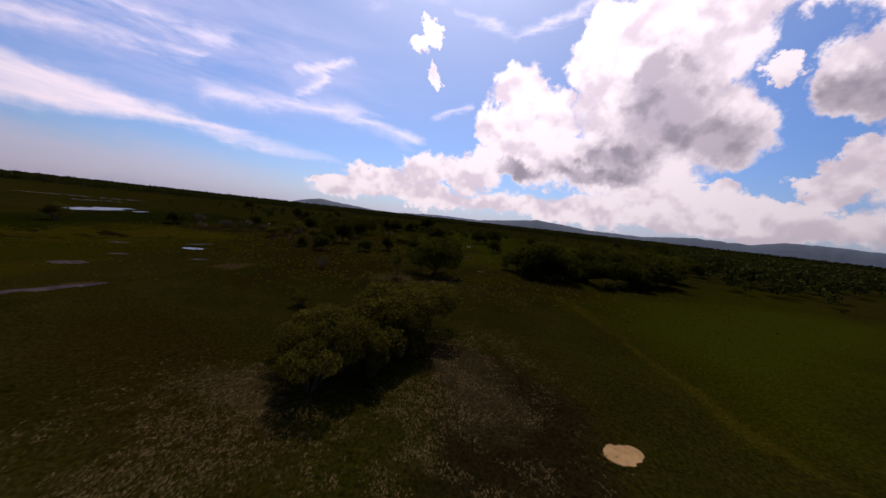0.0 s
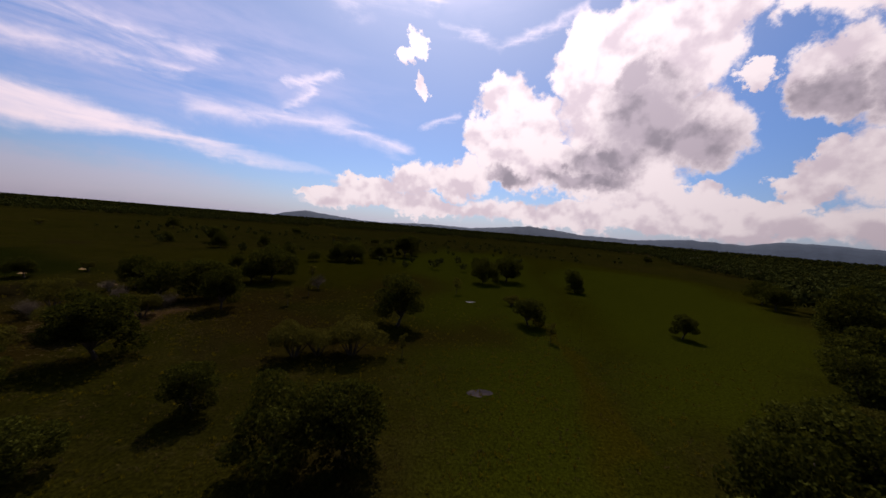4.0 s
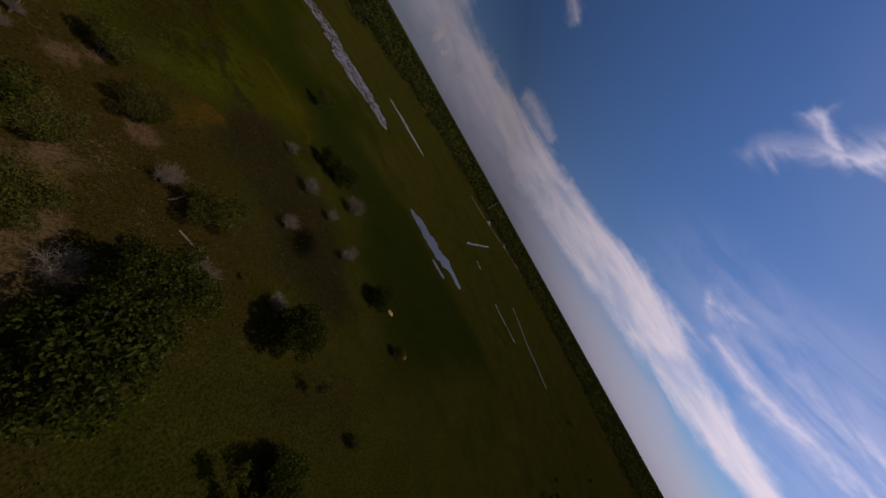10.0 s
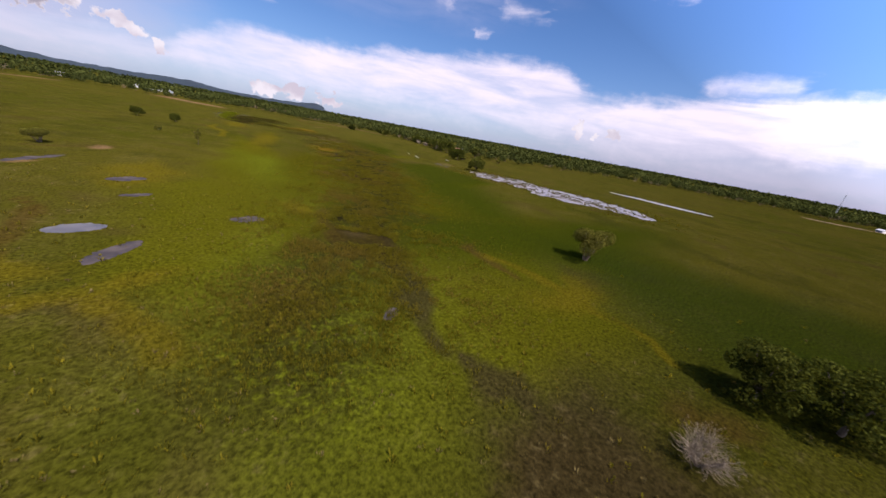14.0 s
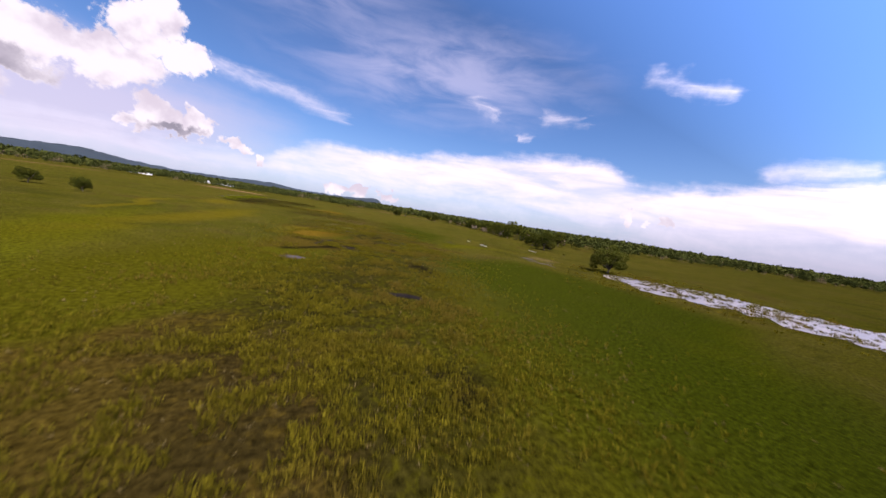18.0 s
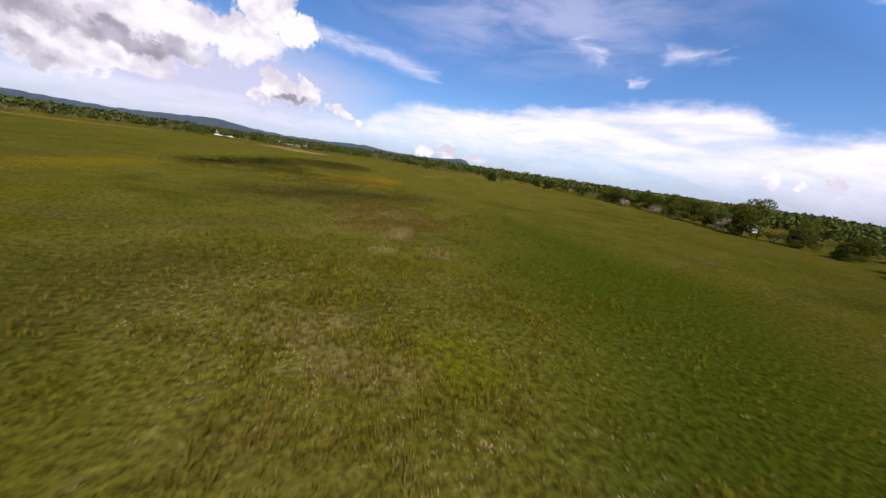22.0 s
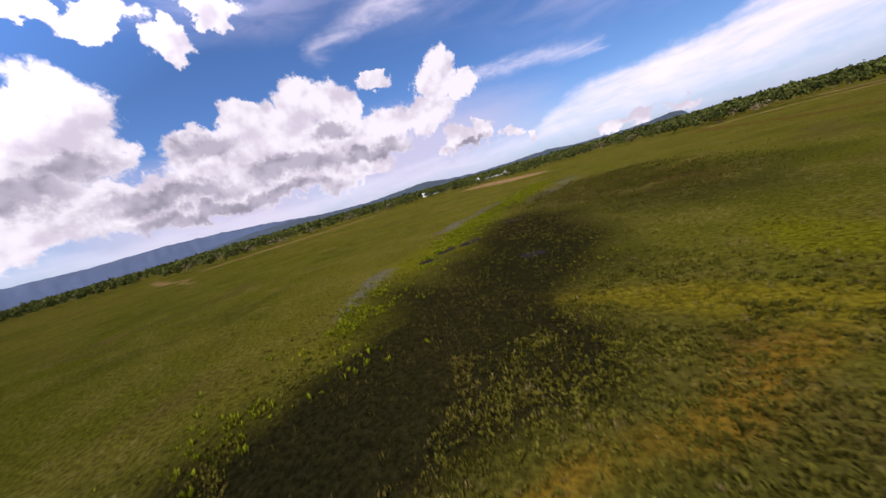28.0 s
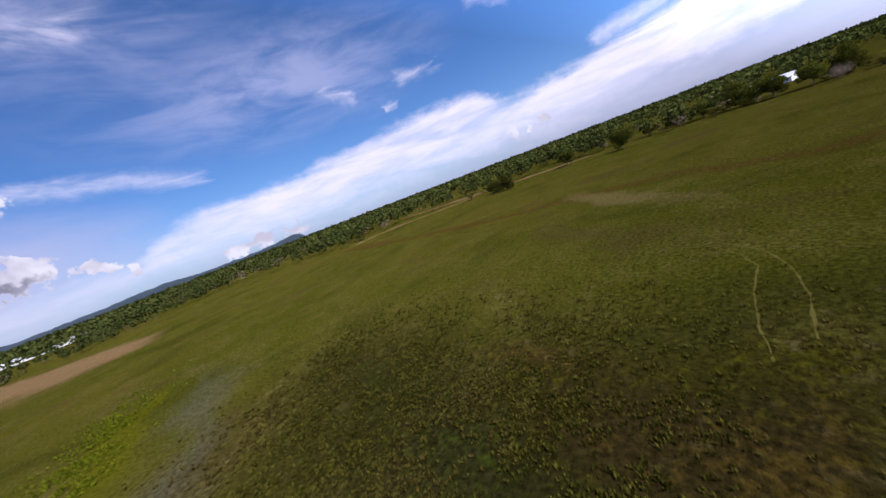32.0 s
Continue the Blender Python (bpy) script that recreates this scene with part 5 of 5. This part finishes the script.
plant("bush", [
    (-19.5, 164.2, 9.0), (-15.5, 165.5, 7.6), (-9.5, 166.6, 9.6), (34.2, 217.0, 5.4),
    (-3.4, 47.6, 11.5), (-5.2, 42.5, 11.0), (-7.2, 38.0, 10.5), (-9.6, 33.4, 9.5), (-11.0, 29.0, 7.5), (-13.2, 38.4, 8.0), (-14.8, 34.8, 6.5), (-3.6, 38.6, 9.0), (-6.0, 33.0, 8.0), (-23.0, 54.0, 3.6), (-153.9, 126.5, 10.0), (144.7, 109.8, 2.8), (58.5, 106.2, 5.1), (-116.7, 221.6, 4.9), (-88.5, 227.6, 3.7), (-328.6, 384.1, 7.0), (-109.6, 476.0, 10.6),
    (-78.7, 149.0, 7.4), (-60.5, 179.6, 7.5), (-61.2, 154.5, 8.3), (-57.2, 27.0, 5.3), (-39.2, 15.7, 3.6),
    (-79.0, 161.3, 7.6), (-81.5, 180.5, 9.5), (-65.5, 168.8, 7.0), (-326.1, -70.2, 4.8), (-257.5, -38.2, 1.5), (-77.1, -31.4, 2.7),
])
plant("sapling", [
    (0.2, 167.5, 4.8), (35.0, 181.5, 5.2), (-51.3, 198.2, 6.2),
    (-13.6, 60.5, 6.2), (-2.3, 65.0, 4.6),
    (-5.8, 107.7, 6.2), (-11.2, 88.2, 9.4), (-66.3, 220.5, 6.2), (-66.8, 216.4, 5.9), (-84.9, 215.6, 6.0), (-42.7, 234.1, 6.7), (-34.5, 209.2, 5.5),
    (-35.5, 196.9, 5.3), (15.2, 229.2, 6.9), (-83.5, 192.4, 2.5), (-90.2, 2.2, 5.7), (-123.1, 204.7, 3.6),
])
plant("bare", [
    (-67.0, 152.0, 3.4), (-32.5, 88.4, 5.2), (-35.4, 220.4, 7.8), (-100.9, 181.5, 5.2), 
    (-61.9, 187.5, 6.2), (-76.0, 190.4, 6.3), (-86.4, 198.2, 4.9), (-120.8, 191.2, 4.7), (-58.3, 140.4, 3.8), (-69.3, 148.0, 3.3), (-78.1, 173.6, 6.2),
    (-115.8, 170.3, 7.2), (-118, 157, 4.6), (-119.3, 179.2, 5.6), (-134.0, 176.0, 8.8), (-116.0, 191.9, 5.9), (-72.6, 137.2, 2.8), 
    
])
# thicket beside the meadow
plant("tree", [
    (31.4, 124.9, 9.5), (33.4, 116.7, 10.0), (35.9, 111.2, 9.0), (50.7, 140.1, 10.5), (54.4, 130.5, 11.0), (59.7, 123.1, 12.0), (57.6, 112.5, 9.5),
    (68.6, 113.2, 10.5), (79.6, 128.1, 12.5), (81.3, 142.2, 12.0), (79.4, 155.0, 11.0), (87.7, 125.0, 11.5), (104.7, 143.9, 12.0), (104.2, 174.5, 11.5), (115.2, 165.8, 12.0),
], 1.2)
plant("bush", [
    (34, 121, 6), (39, 108, 6), (45, 112, 7), (52, 118, 7), (64, 118, 7), (63, 107, 5), (74, 116, 7), (46, 133, 7), (66, 136, 7), (75, 134, 7), (85, 134, 7), (92, 138, 7), (55, 103.3, 5.5), (95, 128, 6.5), (73, 147, 7), (90, 150, 7), (41, 127, 7),
], 1.2)
# edge of the far wood
plant("tree", [
    (-332.9, -212.1, 11.0), (-330.1, -220.1, 9.0), (-330.0, -230.4, 9.5), (-336, -240, 11.0), (-340, -254, 9.0), (-346, -266, 8.5), (-344.1, -288.5, 9.0), (-300, -132, 14.0), (-311, -309, 8.0), (-307, -279, 9.0),
    (-337, -178, 10.0), (-335, -187, 11.0), (-342, -181, 9.0), (-338, -196, 12.0), (-278.1, -80.8, 8.0), (-326, -196, 10.0), (-318, -176, 9.0), (-312, -160, 10.5), (-306, -146, 9.5), (-304, -118, 9.0), (-322, -100, 11.0), (-298, -104, 7.0), (-334, -160, 12.0), (-276.8, -325.7, 8.0), (-277, -335, 7.0),
])
plant("bush", [
    (-276.7, -65.4, 6.0), (-286.0, -73.3, 5.0), (-280.6, -356.3, 5.5), (-276.0, -335.0, 5.0), (-325, -205, 6.0), (-322, -186, 6.0), (-314, -168, 6.0), (-308, -152, 6.0), (-302, -124, 6.0), (-328, -248, 6.0), (-336, -275, 6.0), (-298.6, -357.0, 6.0), (-307.2, -383.9, 7.0), (-228.7, -407.6, 6.0),
])
plant("bare", [(-322, -214, 8.0), (-336, -262, 8.0), (-312, -182, 8.0), (-302, -140, 8.0), (-340, -300, 8.0)])
for models in MODELS.values():
    for model in models:
        for ob in (*model.children_recursive, model):
            bpy.data.objects.remove(ob)

# ---- far woods, grass ----
def woods(name, label, rows, seed, spacing=11.0, high=(7, 13), leaves=26, leaf=0.13, mat=None, spots=None):
    """A belt of woodland: rows of x, y, half length, half width, turn, or the spots themselves. One sheet of many crowns."""
    rng = np.random.default_rng(seed)
    strewn = []
    for x, y, a, b, turn in rows or []:
        count = int(math.pi * a * b / spacing ** 2)
        r, th = np.sqrt(rng.random(count)), rng.random(count) * 6.2832
        u, v = a * r * np.cos(th), b * r * np.sin(th)
        c, s = math.cos(radians(turn)), math.sin(radians(turn))
        strewn.append(np.stack([x + u * c - v * s, y + u * s + v * c], 1))
    spots = np.concatenate(strewn) if strewn else spots
    n = len(spots)
    lift = 0.5 + 0.5 * hills_of_chance(spots[:, 0], spots[:, 1], 45.0, seed)
    h = high[0] * 0.6 + (high[1] - high[0] * 0.6) * np.clip(0.55 * rng.random(n) ** 1.6 + 0.45 * lift, 0, 1)
    way = rng.normal(size=(n, leaves, 3))
    way /= np.linalg.norm(way, axis=2)[..., None]
    wide = h * (0.30 + 0.18 * rng.random(n))
    mid = np.stack([spots[:, 0], spots[:, 1], h * 0.62], 1)[:, None] + way * (np.stack([wide, wide, h * 0.36], 1)[:, None] * (0.6 + 0.45 * rng.random((n, leaves, 1))))
    mid[..., 2] = np.maximum(mid[..., 2], 0.4)
    u = rng.normal(size=(n, leaves, 3))
    u /= np.linalg.norm(u, axis=2)[..., None]
    v = np.cross(u, way)
    v /= np.linalg.norm(v, axis=2)[..., None] + 1e-6
    s = (h * leaf)[:, None, None] * (0.6 + 0.8 * rng.random((n, leaves, 1)))
    corners = np.stack([mid - u * s, mid + v * s * 0.8, mid + u * s, mid - v * s * 0.8], 2).reshape(-1, 3)
    return tagged(quads_object(name, corners, mat or WOODS), label, "woods", kind="stuff")


# the open plain ends at this line all round; woodland goes on from there to the horizon
PLAIN = [(100, -300), (29, -440), (-78, -455), (-169, -500), (-220, -405), (-275, -400), (-325, -317), (-336, -283), (-320, -241), (-316, -206), (-318, -166), (-302, -105), (-345, -75), (-487, -80),
         (-630, 20), (-695, 138), (-712, 212), (-765, 440), (-700, 540), (-600, 640), (-400, 800), (0, 950), (300, 900), (420, 700), (290, 410), (310, 290), (420, 250), (500, 100), (500, -150), (250, -300)]


def woods_beyond(label, near, far, spacing, high, leaves, leaf, seed, mat=None):
    """Woodland between two distances from the edge of the plain."""
    rng = np.random.default_rng(seed)
    reach = 900 + far
    n = int((2 * reach) ** 2 / spacing ** 2)
    x, y = -120 + (rng.random(n) * 2 - 1) * reach, 150 + (rng.random(n) * 2 - 1) * reach
    off, inside = edge_distance(x, y, PLAIN, True)
    off = np.where(inside, -off, off) + hills_of_chance(x, y, 26.0, seed) * 9
    keep = (off > near) & (off < far) & (hills_of_chance(x, y, 34.0, seed + 3) > (-0.3 if far < 200 else -2))
    return woods("far_woods", label, None, seed, 0, high, leaves, leaf, mat, np.stack([x, y], 1)[keep])


woods_beyond("belt of dense green woodland along the edge of the meadow", 0, 110, 9.5, (6, 14), 64, 0.082, 5)
woods_beyond("bare grey-brown trees along the edge of the woodland", -6, 60, 19, (4, 10), 60, 0.045, 15, LEAF_PALE)
woods_beyond("thick woodland behind the edge of the meadow", 110, 480, 17, (9, 15), 24, 0.13, 6)
woods_beyond("dense woodland stretching to the horizon", 480, 2400, 40, (11, 19), 14, 0.2, 9)
woods("far_woods", "dense thicket of trees beside the meadow", [(230, 230, 90, 60, 40), (330, 330, 130, 70, 50), (160, 150, 40, 24, 40), (430, 480, 160, 110, 60)], 7, 9.5, (7, 13), 44, 0.10)
woods("scrub", "scattered scrub and small trees on the plain", [(-150, 420, 220, 110, 150), (100, 520, 160, 120, 0), (30, 330, 60, 60, 0)], 8, 26.0, (3, 8), 40)


def tufts(name, label, mat, spots, high, blades, seed, wide=0.05, spread=0.16, lie=0.0):
    """Tufts of bent blades at the spots."""
    rng = np.random.default_rng(seed)
    n = len(spots)
    a = rng.random((n, blades)) * 6.2832
    lean = 0.12 + lie + (0.42 + lie) * rng.random((n, blades))
    h = high * (0.5 + 0.8 * rng.random((n, 1))) * (0.6 + 0.6 * rng.random((n, blades)))
    way = np.stack([np.cos(a), np.sin(a), 0 * a], -1)
    side = np.stack([-np.sin(a), np.cos(a), 0 * a], -1)
    base = np.stack([spots[:, 0], spots[:, 1], 0 * spots[:, 0]], 1)[:, None] + way * spread * rng.random((n, blades, 1))
    up = np.array([0, 0, 1.0])
    w = wide * (0.6 + 0.8 * rng.random((n, blades, 1)))
    middle = base + way * (lean * h * 0.35)[..., None] + up * (h * 0.6)[..., None]
    tip = base + way * (lean * h)[..., None] + up * h[..., None]
    corners = np.stack([base - side * w * 0.5, middle - side * w, tip, middle + side * w], 2).reshape(-1, 3)
    return tagged(quads_object(name, corners, mat), label, "grass", kind="stuff")


POOLS = [(-148.9, -16.2, 2.2), (-152.4, -7.0, 1.9), (-146.3, -10.3, 1.2), (-147.3, -12.3, 1.2), (-171.8, -24.7, 1.6), (-140.8, 8.6, 1.4), (-152.5, 29.5, 2.0)]
# bare trodden earth without grass
BARE = [(-108.0, 105.0, 3.6), (-112.0, 107.0, 3.2), (-115.0, 108.5, 2.2), (-142.0, -11.0, 5.0), (-146.0, -3.0, 4.5), (-150.0, -26.0, 8.0), (-139.0, 3.0, 4.0)]
MARSH = [(-120, -167, 6), (-123, -180, 9), (-124, -192, 9), (-125, -204, 9), (-126, -213, 6)]


def scatter(lines, half, per, seed, wet=False):
    """Spots strewn along straight stretches of the plan: rows of x0, y0, x1, y1."""
    rng = np.random.default_rng(seed)
    out = []
    for x0, y0, x1, y1 in lines:
        d = math.hypot(x1 - x0, y1 - y0)
        n = int(d * half * 2 * per)
        t = (rng.random(n) * 1.2 - 0.1 + rng.normal(size=n) * 0.08)[:, None]
        off = (rng.normal(size=(n, 1)) * 0.5) * half
        side = np.array([[-(y1 - y0) / d, (x1 - x0) / d]])
        out.append(np.array([[x0, y0]]) * (1 - t) + np.array([[x1, y1]]) * t + side * off)
    spots = np.concatenate(out)
    # grass stands in clumps with gaps between
    x, y = spots[:, 0], spots[:, 1]
    lush = hills_of_chance(x, y, 1.7, seed) + 0.7 * hills_of_chance(x, y, 5.0, seed + 1) + 0.5 * hills_of_chance(x, y, 14.0, seed + 2)
    clear = np.ones(len(x), bool)
    for px, py, r in POOLS + BARE + ([] if wet else MARSH):
        clear &= np.hypot(x - px, y - py) > r
    return spots[clear & (lush > rng.normal(size=len(x)) * 0.25 - 0.05)]


LOW = [(-100, 135, -112, 105), (-112, 105, -140, 45), (-140, 45, -160, -10), (-160, -10, -172, -70), (-172, -70, -178, -110), (-178, -110, -160, -150), (-160, -150, -125, -180), (-125, -180, -120, -215), (-120, -215, -145, -260)]
HIGH = [(-20, 80, -30, 200), (-75, 135, -60, 200), (20, 80, 20, 170)]
tufts("meadow_grass", "tufts of long green meadow grass", GRASS, scatter(LOW[:4], 20, 13.0, 3), 0.44, 7, 11, 0.017, 0.2)
tufts("meadow_grass", "short green and straw-coloured grass", GRASS_SHORT, scatter(LOW[3:7], 26, 4.0, 4), 0.20, 7, 12, 0.022, 0.24)
tufts("dry_grass", "dry straw-coloured grass tufts", GRASS_DRY, scatter(LOW[:7], 26, 0.5, 5), 0.26, 7, 13, 0.016)
tufts("dry_grass", "dry straw-coloured tussocks on sandy soil", GRASS_DRY, scatter(HIGH, 60, 0.2, 15), 0.30, 8, 16, 0.04, 0.3)
tufts("meadow_grass", "dark green tussocks of coarse grass", GRASS, scatter(HIGH, 70, 0.2, 17), 0.45, 9, 18, 0.045, 0.35)
tufts("marsh_plants", "broad-leaved marsh plants in wet ground", WEED, scatter([(-116, -163, -143, -170), (-126, -168, -132, -184), (-132, -244, -150, -216), (-144, -258, -153, -230)], 17, 8.0, 6), 0.22, 7, 14, 0.046, 0.18)
tufts("marsh_plants", "bright yellow-green clumps of marsh plants", GRASS_BRIGHT, scatter([(-112, -172, -113, -215), (-113, -215, -124, -290)], 5, 7.0, 21, True), 0.34, 7, 22, 0.05, 0.2)
tufts("dry_grass", "pale dry grass on bare sandy soil", LITTER, scatter([(-56, 188, -70, 166)], 18, 5.0, 31), 0.10, 4, 32, 0.045, 0.3, 1.0)
tufts("dry_grass", "pale dry grass among short green grass", LITTER, scatter([(-165, -60, -172, -70), (-166, -92, -174, -106)], 15, 7.0, 33), 0.08, 5, 34, 0.021, 0.25, 1.0)
tufts("reeds", "grass standing in the shallow water of a pond", GRASS, scatter([(-230, 10, -248, 100)], 26, 0.8, 35), 0.5, 12, 36, 0.05, 0.8)
tufts("sedge", "thin green sedge standing in wet ground", WEED, scatter([(-120, -166, -124, -214), (-128, -172, -136, -202)], 16, 1.5, 61, True), 0.34, 6, 62, 0.010, 0.25)
tufts("marsh_plants", "low green plants scattered over black wet soil", WEED, scatter([(-120, -178, -124, -218), (-127, -180, -131, -214)], 14, 1.3, 71, True), 0.18, 6, 72, 0.028, 0.3)
tufts("marsh_plants", "dense carpet of dark broad-leaved plants", WEED, scatter([(-146, -264, -150, -232)], 14, 6.0, 41), 0.26, 7, 42, 0.06, 0.2)
tufts("dry_grass", "pale dry litter and grass round a thicket", LITTER, scatter([(2, 16, 5, 46), (-18, 14, -16, 30), (-14, 82, 6, 92)], 11, 8.0, 51), 0.08, 4, 52, 0.042, 0.35, 1.2)

# ---- houses ----
def box(bm, x0, y0, z0, x1, y1, z1):
    v = [bm.verts.new(p) for p in ((x0, y0, z0), (x1, y0, z0), (x1, y1, z0), (x0, y1, z0), (x0, y0, z1), (x1, y0, z1), (x1, y1, z1), (x0, y1, z1))]
    for f in ((3, 2, 1, 0), (4, 5, 6, 7), (0, 1, 5, 4), (1, 2, 6, 5), (2, 3, 7, 6), (3, 0, 4, 7)):
        bm.faces.new([v[i] for i in f])


def house(label, x, y, turn, long, wide, eaves, rise, roof_mat, openings=3):
    """A gabled building with walls, a roof with overhang, a door and windows."""
    thing = tagged(new("house"), label, "house", "houses at the wood's edge")
    thing.matrix_basis = pose(x, y, 0, 0, 0, turn)
    a, b = long / 2, wide / 2
    bm = bmesh.new()
    box(bm, -a, -b, -0.1, a, b, eaves)
    for s in (-a + 0.01, a - 0.01):
        bm.faces.new([bm.verts.new(p) for p in ((s, -b, eaves), (s, b, eaves), (s, 0, eaves + rise))])
    part("wall", bm, WALL, thing)
    bm = bmesh.new()
    o, th = 0.6, 0.12
    for s in (-1, 1):
        low, ridge_z = eaves - o * rise / b, eaves + rise
        p = [(-a - o, s * (b + o), low), (a + o, s * (b + o), low), (a + o, 0, ridge_z), (-a - o, 0, ridge_z)]
        lower, upper = [bm.verts.new(q) for q in p], [bm.verts.new((q[0], q[1], q[2] + th)) for q in p]
        bm.faces.new(lower), bm.faces.new(upper)
        for k in range(4):
            bm.faces.new((lower[k], lower[(k + 1) % 4], upper[(k + 1) % 4], upper[k]))
    part("roof", bm, roof_mat, thing)
    for s in (-1, 1):
        for k in range(openings):
            u = -a + long * (k + 0.5) / openings
            bm = bmesh.new()
            tall = k == openings // 2
            box(bm, u - 0.55, s * b - 0.05, 0.0 if tall else 0.9, u + 0.55, s * b + 0.05, 2.1)
            hole = part("door" if tall else "window", bm, DARK, thing)
            if not tall:
                bm = bmesh.new()
                box(bm, u - 0.65, s * (b + 0.06) - 0.06, 0.82, u + 0.65, s * (b + 0.06) + 0.06, 0.9)
                part("sill", bm, WALL, hole)
                bm = bmesh.new()
                box(bm, u - 0.03, s * (b + 0.07) - 0.02, 0.9, u + 0.03, s * (b + 0.07) + 0.02, 2.1)
                part("mullion", bm, WALL, hole)
    return thing


house("long low farm shed with a bright sheet-metal roof", -32, -690, 155, 60, 16, 3.2, 1.8, ROOF, 9)
house("small white farmhouse half hidden in the trees", -350, -166, 80, 9, 6, 2.6, 1.6, ROOF_RED)
house("small white outbuilding in the trees", -333, -152, 60, 5, 4, 2.3, 1.2, ROOF)
house("white cottage at the edge of the wood", -404, -229, 70, 10, 7, 2.7, 1.8, ROOF)
house("white cottage with a pale roof by the wood", -424, -240, 20, 8, 6, 2.7, 1.6, ROOF)
house("farm building with a pale roof beyond the field", 62, -640, 20, 26, 10, 3.6, 2.2, ROOF, 5)
house("long pale-roofed shed among distant trees", 495, 686, 25, 46, 14, 4.5, 2.5, ROOF, 7)

for x, y, turn in ((-662, 176, 40), (-738, 232, 45), (-772, 272, 50)):
    house("small white hut beside the bare earth road", x, y, turn, 7, 5, 2.4, 1.2, ROOF, 3)


# ---- mast, dead wood, earth mounds ----
def lattice_mast(x, y, high, half):
    """A slender three-legged lattice mast."""
    thing = tagged(new("lattice_mast"), "slender grey lattice mast above distant woods", "mast")
    thing.location = (x, y, 0)
    feet = [Vector((math.cos(2.0944 * k), math.sin(2.0944 * k), 0)) * half for k in range(3)]
    up = Vector((0, 0, high))
    for f in feet:
        bm = bmesh.new()
        tube(bm, [f + Vector((0, 0, -0.2)), f * 0.45 + up], [0.16, 0.09], 5)
        part("leg", bm, STEEL, thing)
    steps = 12
    for k in range(steps):
        a, b = k / steps, (k + 1) / steps
        for i in range(3):
            p, q = feet[i], feet[(i + 1) % 3]
            bm = bmesh.new()
            tube(bm, [p * (1 - 0.55 * a) + up * a, q * (1 - 0.55 * b) + up * b], [0.07, 0.07], 4)
            part("brace", bm, STEEL, thing)
    bm = bmesh.new()
    box(bm, -half * 0.9, -half * 0.9, high, half * 0.9, half * 0.9, high + 0.25)
    part("platform", bm, STEEL, thing)
    bm = bmesh.new()
    tube(bm, [up, up + Vector((0, 0, 5))], [0.10, 0.05], 5)
    part("antenna", bm, STEEL, thing)


lattice_mast(-857, 133, 34, 1.3)


def dead_wood(name, label, x, y, spine, radius, forks, seed):
    """A bleached trunk along a spine, with broken boughs."""
    rng = random.Random(seed)
    thing = tagged(new(name), label, "dead tree", "dead wood in the meadow")
    thing.location = (x, y, 0)
    pts = [Vector(p) for p in spine]
    bm = bmesh.new()
    tube(bm, pts, [radius * (1 - 0.6 * k / (len(pts) - 1)) for k in range(len(pts))], 7)
    part("trunk", bm, DEAD, thing)
    for k in range(forks):
        t = (k + 1) / (forks + 1) * (len(pts) - 1)
        i = min(int(t), len(pts) - 2)
        root = pts[i].lerp(pts[i + 1], t - i)
        go = Vector((rng.uniform(-1, 1), rng.uniform(-1, 1), rng.uniform(0.2, 0.9))) * rng.uniform(0.5, 1.1)
        bm = bmesh.new()
        tube(bm, [root, root + go * 0.5 + Vector((0, 0, 0.08)), root + go], [radius * 0.5, radius * 0.35, radius * 0.15], 5)
        part("bough", bm, DEAD, thing)


dead_wood("dead_trunk", "bleached bare trunk standing in the grass", -69.3, 148.2, [(0, 0, -0.1), (0.05, 0.02, 1.2), (-0.05, 0.1, 2.4), (0.1, 0.12, 3.6)], 0.13, 3, 1)
dead_wood("dead_trunk", "short charred stump in the grass", -68.0, 149.6, [(0, 0, -0.1), (0.1, 0, 0.7), (0.25, 0.05, 1.3)], 0.12, 1, 2)
dead_wood("fallen_log", "fallen bleached log with broken boughs", -78.2, 184.2, [(1.0, -1.9, 0.1), (0.3, 0.4, 0.16), (-0.7, 2.2, 0.14), (-1.2, 3.3, 0.3)], 0.16, 6, 3)
dead_wood("fallen_log", "fallen bleached log beside a dry shrub", -79.4, 176.4, [(1.6, 0.4, 0.1), (0, 0, 0.15), (-1.5, -0.6, 0.14)], 0.12, 5, 4)


def earth_mound(x, y, wide, high, seed):
    """A low lumpy mound of bare earth."""
    bm = bmesh.new()
    rings, sides = 5, 18
    rows = []
    for r in range(rings + 1):
        k = r / rings
        ring = []
        for s in range(sides):
            a = 2 * math.pi * s / sides
            lump = 1 + 0.22 * noise.noise(Vector((math.cos(a) * 2, math.sin(a) * 2, seed + k)))
            ring.append(bm.verts.new((math.cos(a) * wide * k * lump, math.sin(a) * wide * k * lump, high * (math.cos(k * math.pi) * 0.5 + 0.5) * lump - 0.02)))
        rows.append(ring)
    for a, b in zip(rows, rows[1:]):
        for s in range(sides):
            bm.faces.new((a[s], b[s], b[(s + 1) % sides], a[(s + 1) % sides]))
    me = bpy.data.meshes.new("earth_mound")
    bm.to_mesh(me)
    bm.free()
    me.materials.append(MUD)
    ob = new("earth_mound", me)
    ob.location = (x, y, 0)
    tagged(ob, "low mound of bare tan earth in the grass", "mound", "earth mounds")


for i, (x, y) in enumerate([(-126.8, 211.6), (-121.5, 224.0), (-92.9, 205.9)]):
    earth_mound(x, y, 1.1, 0.55, i * 5.1)
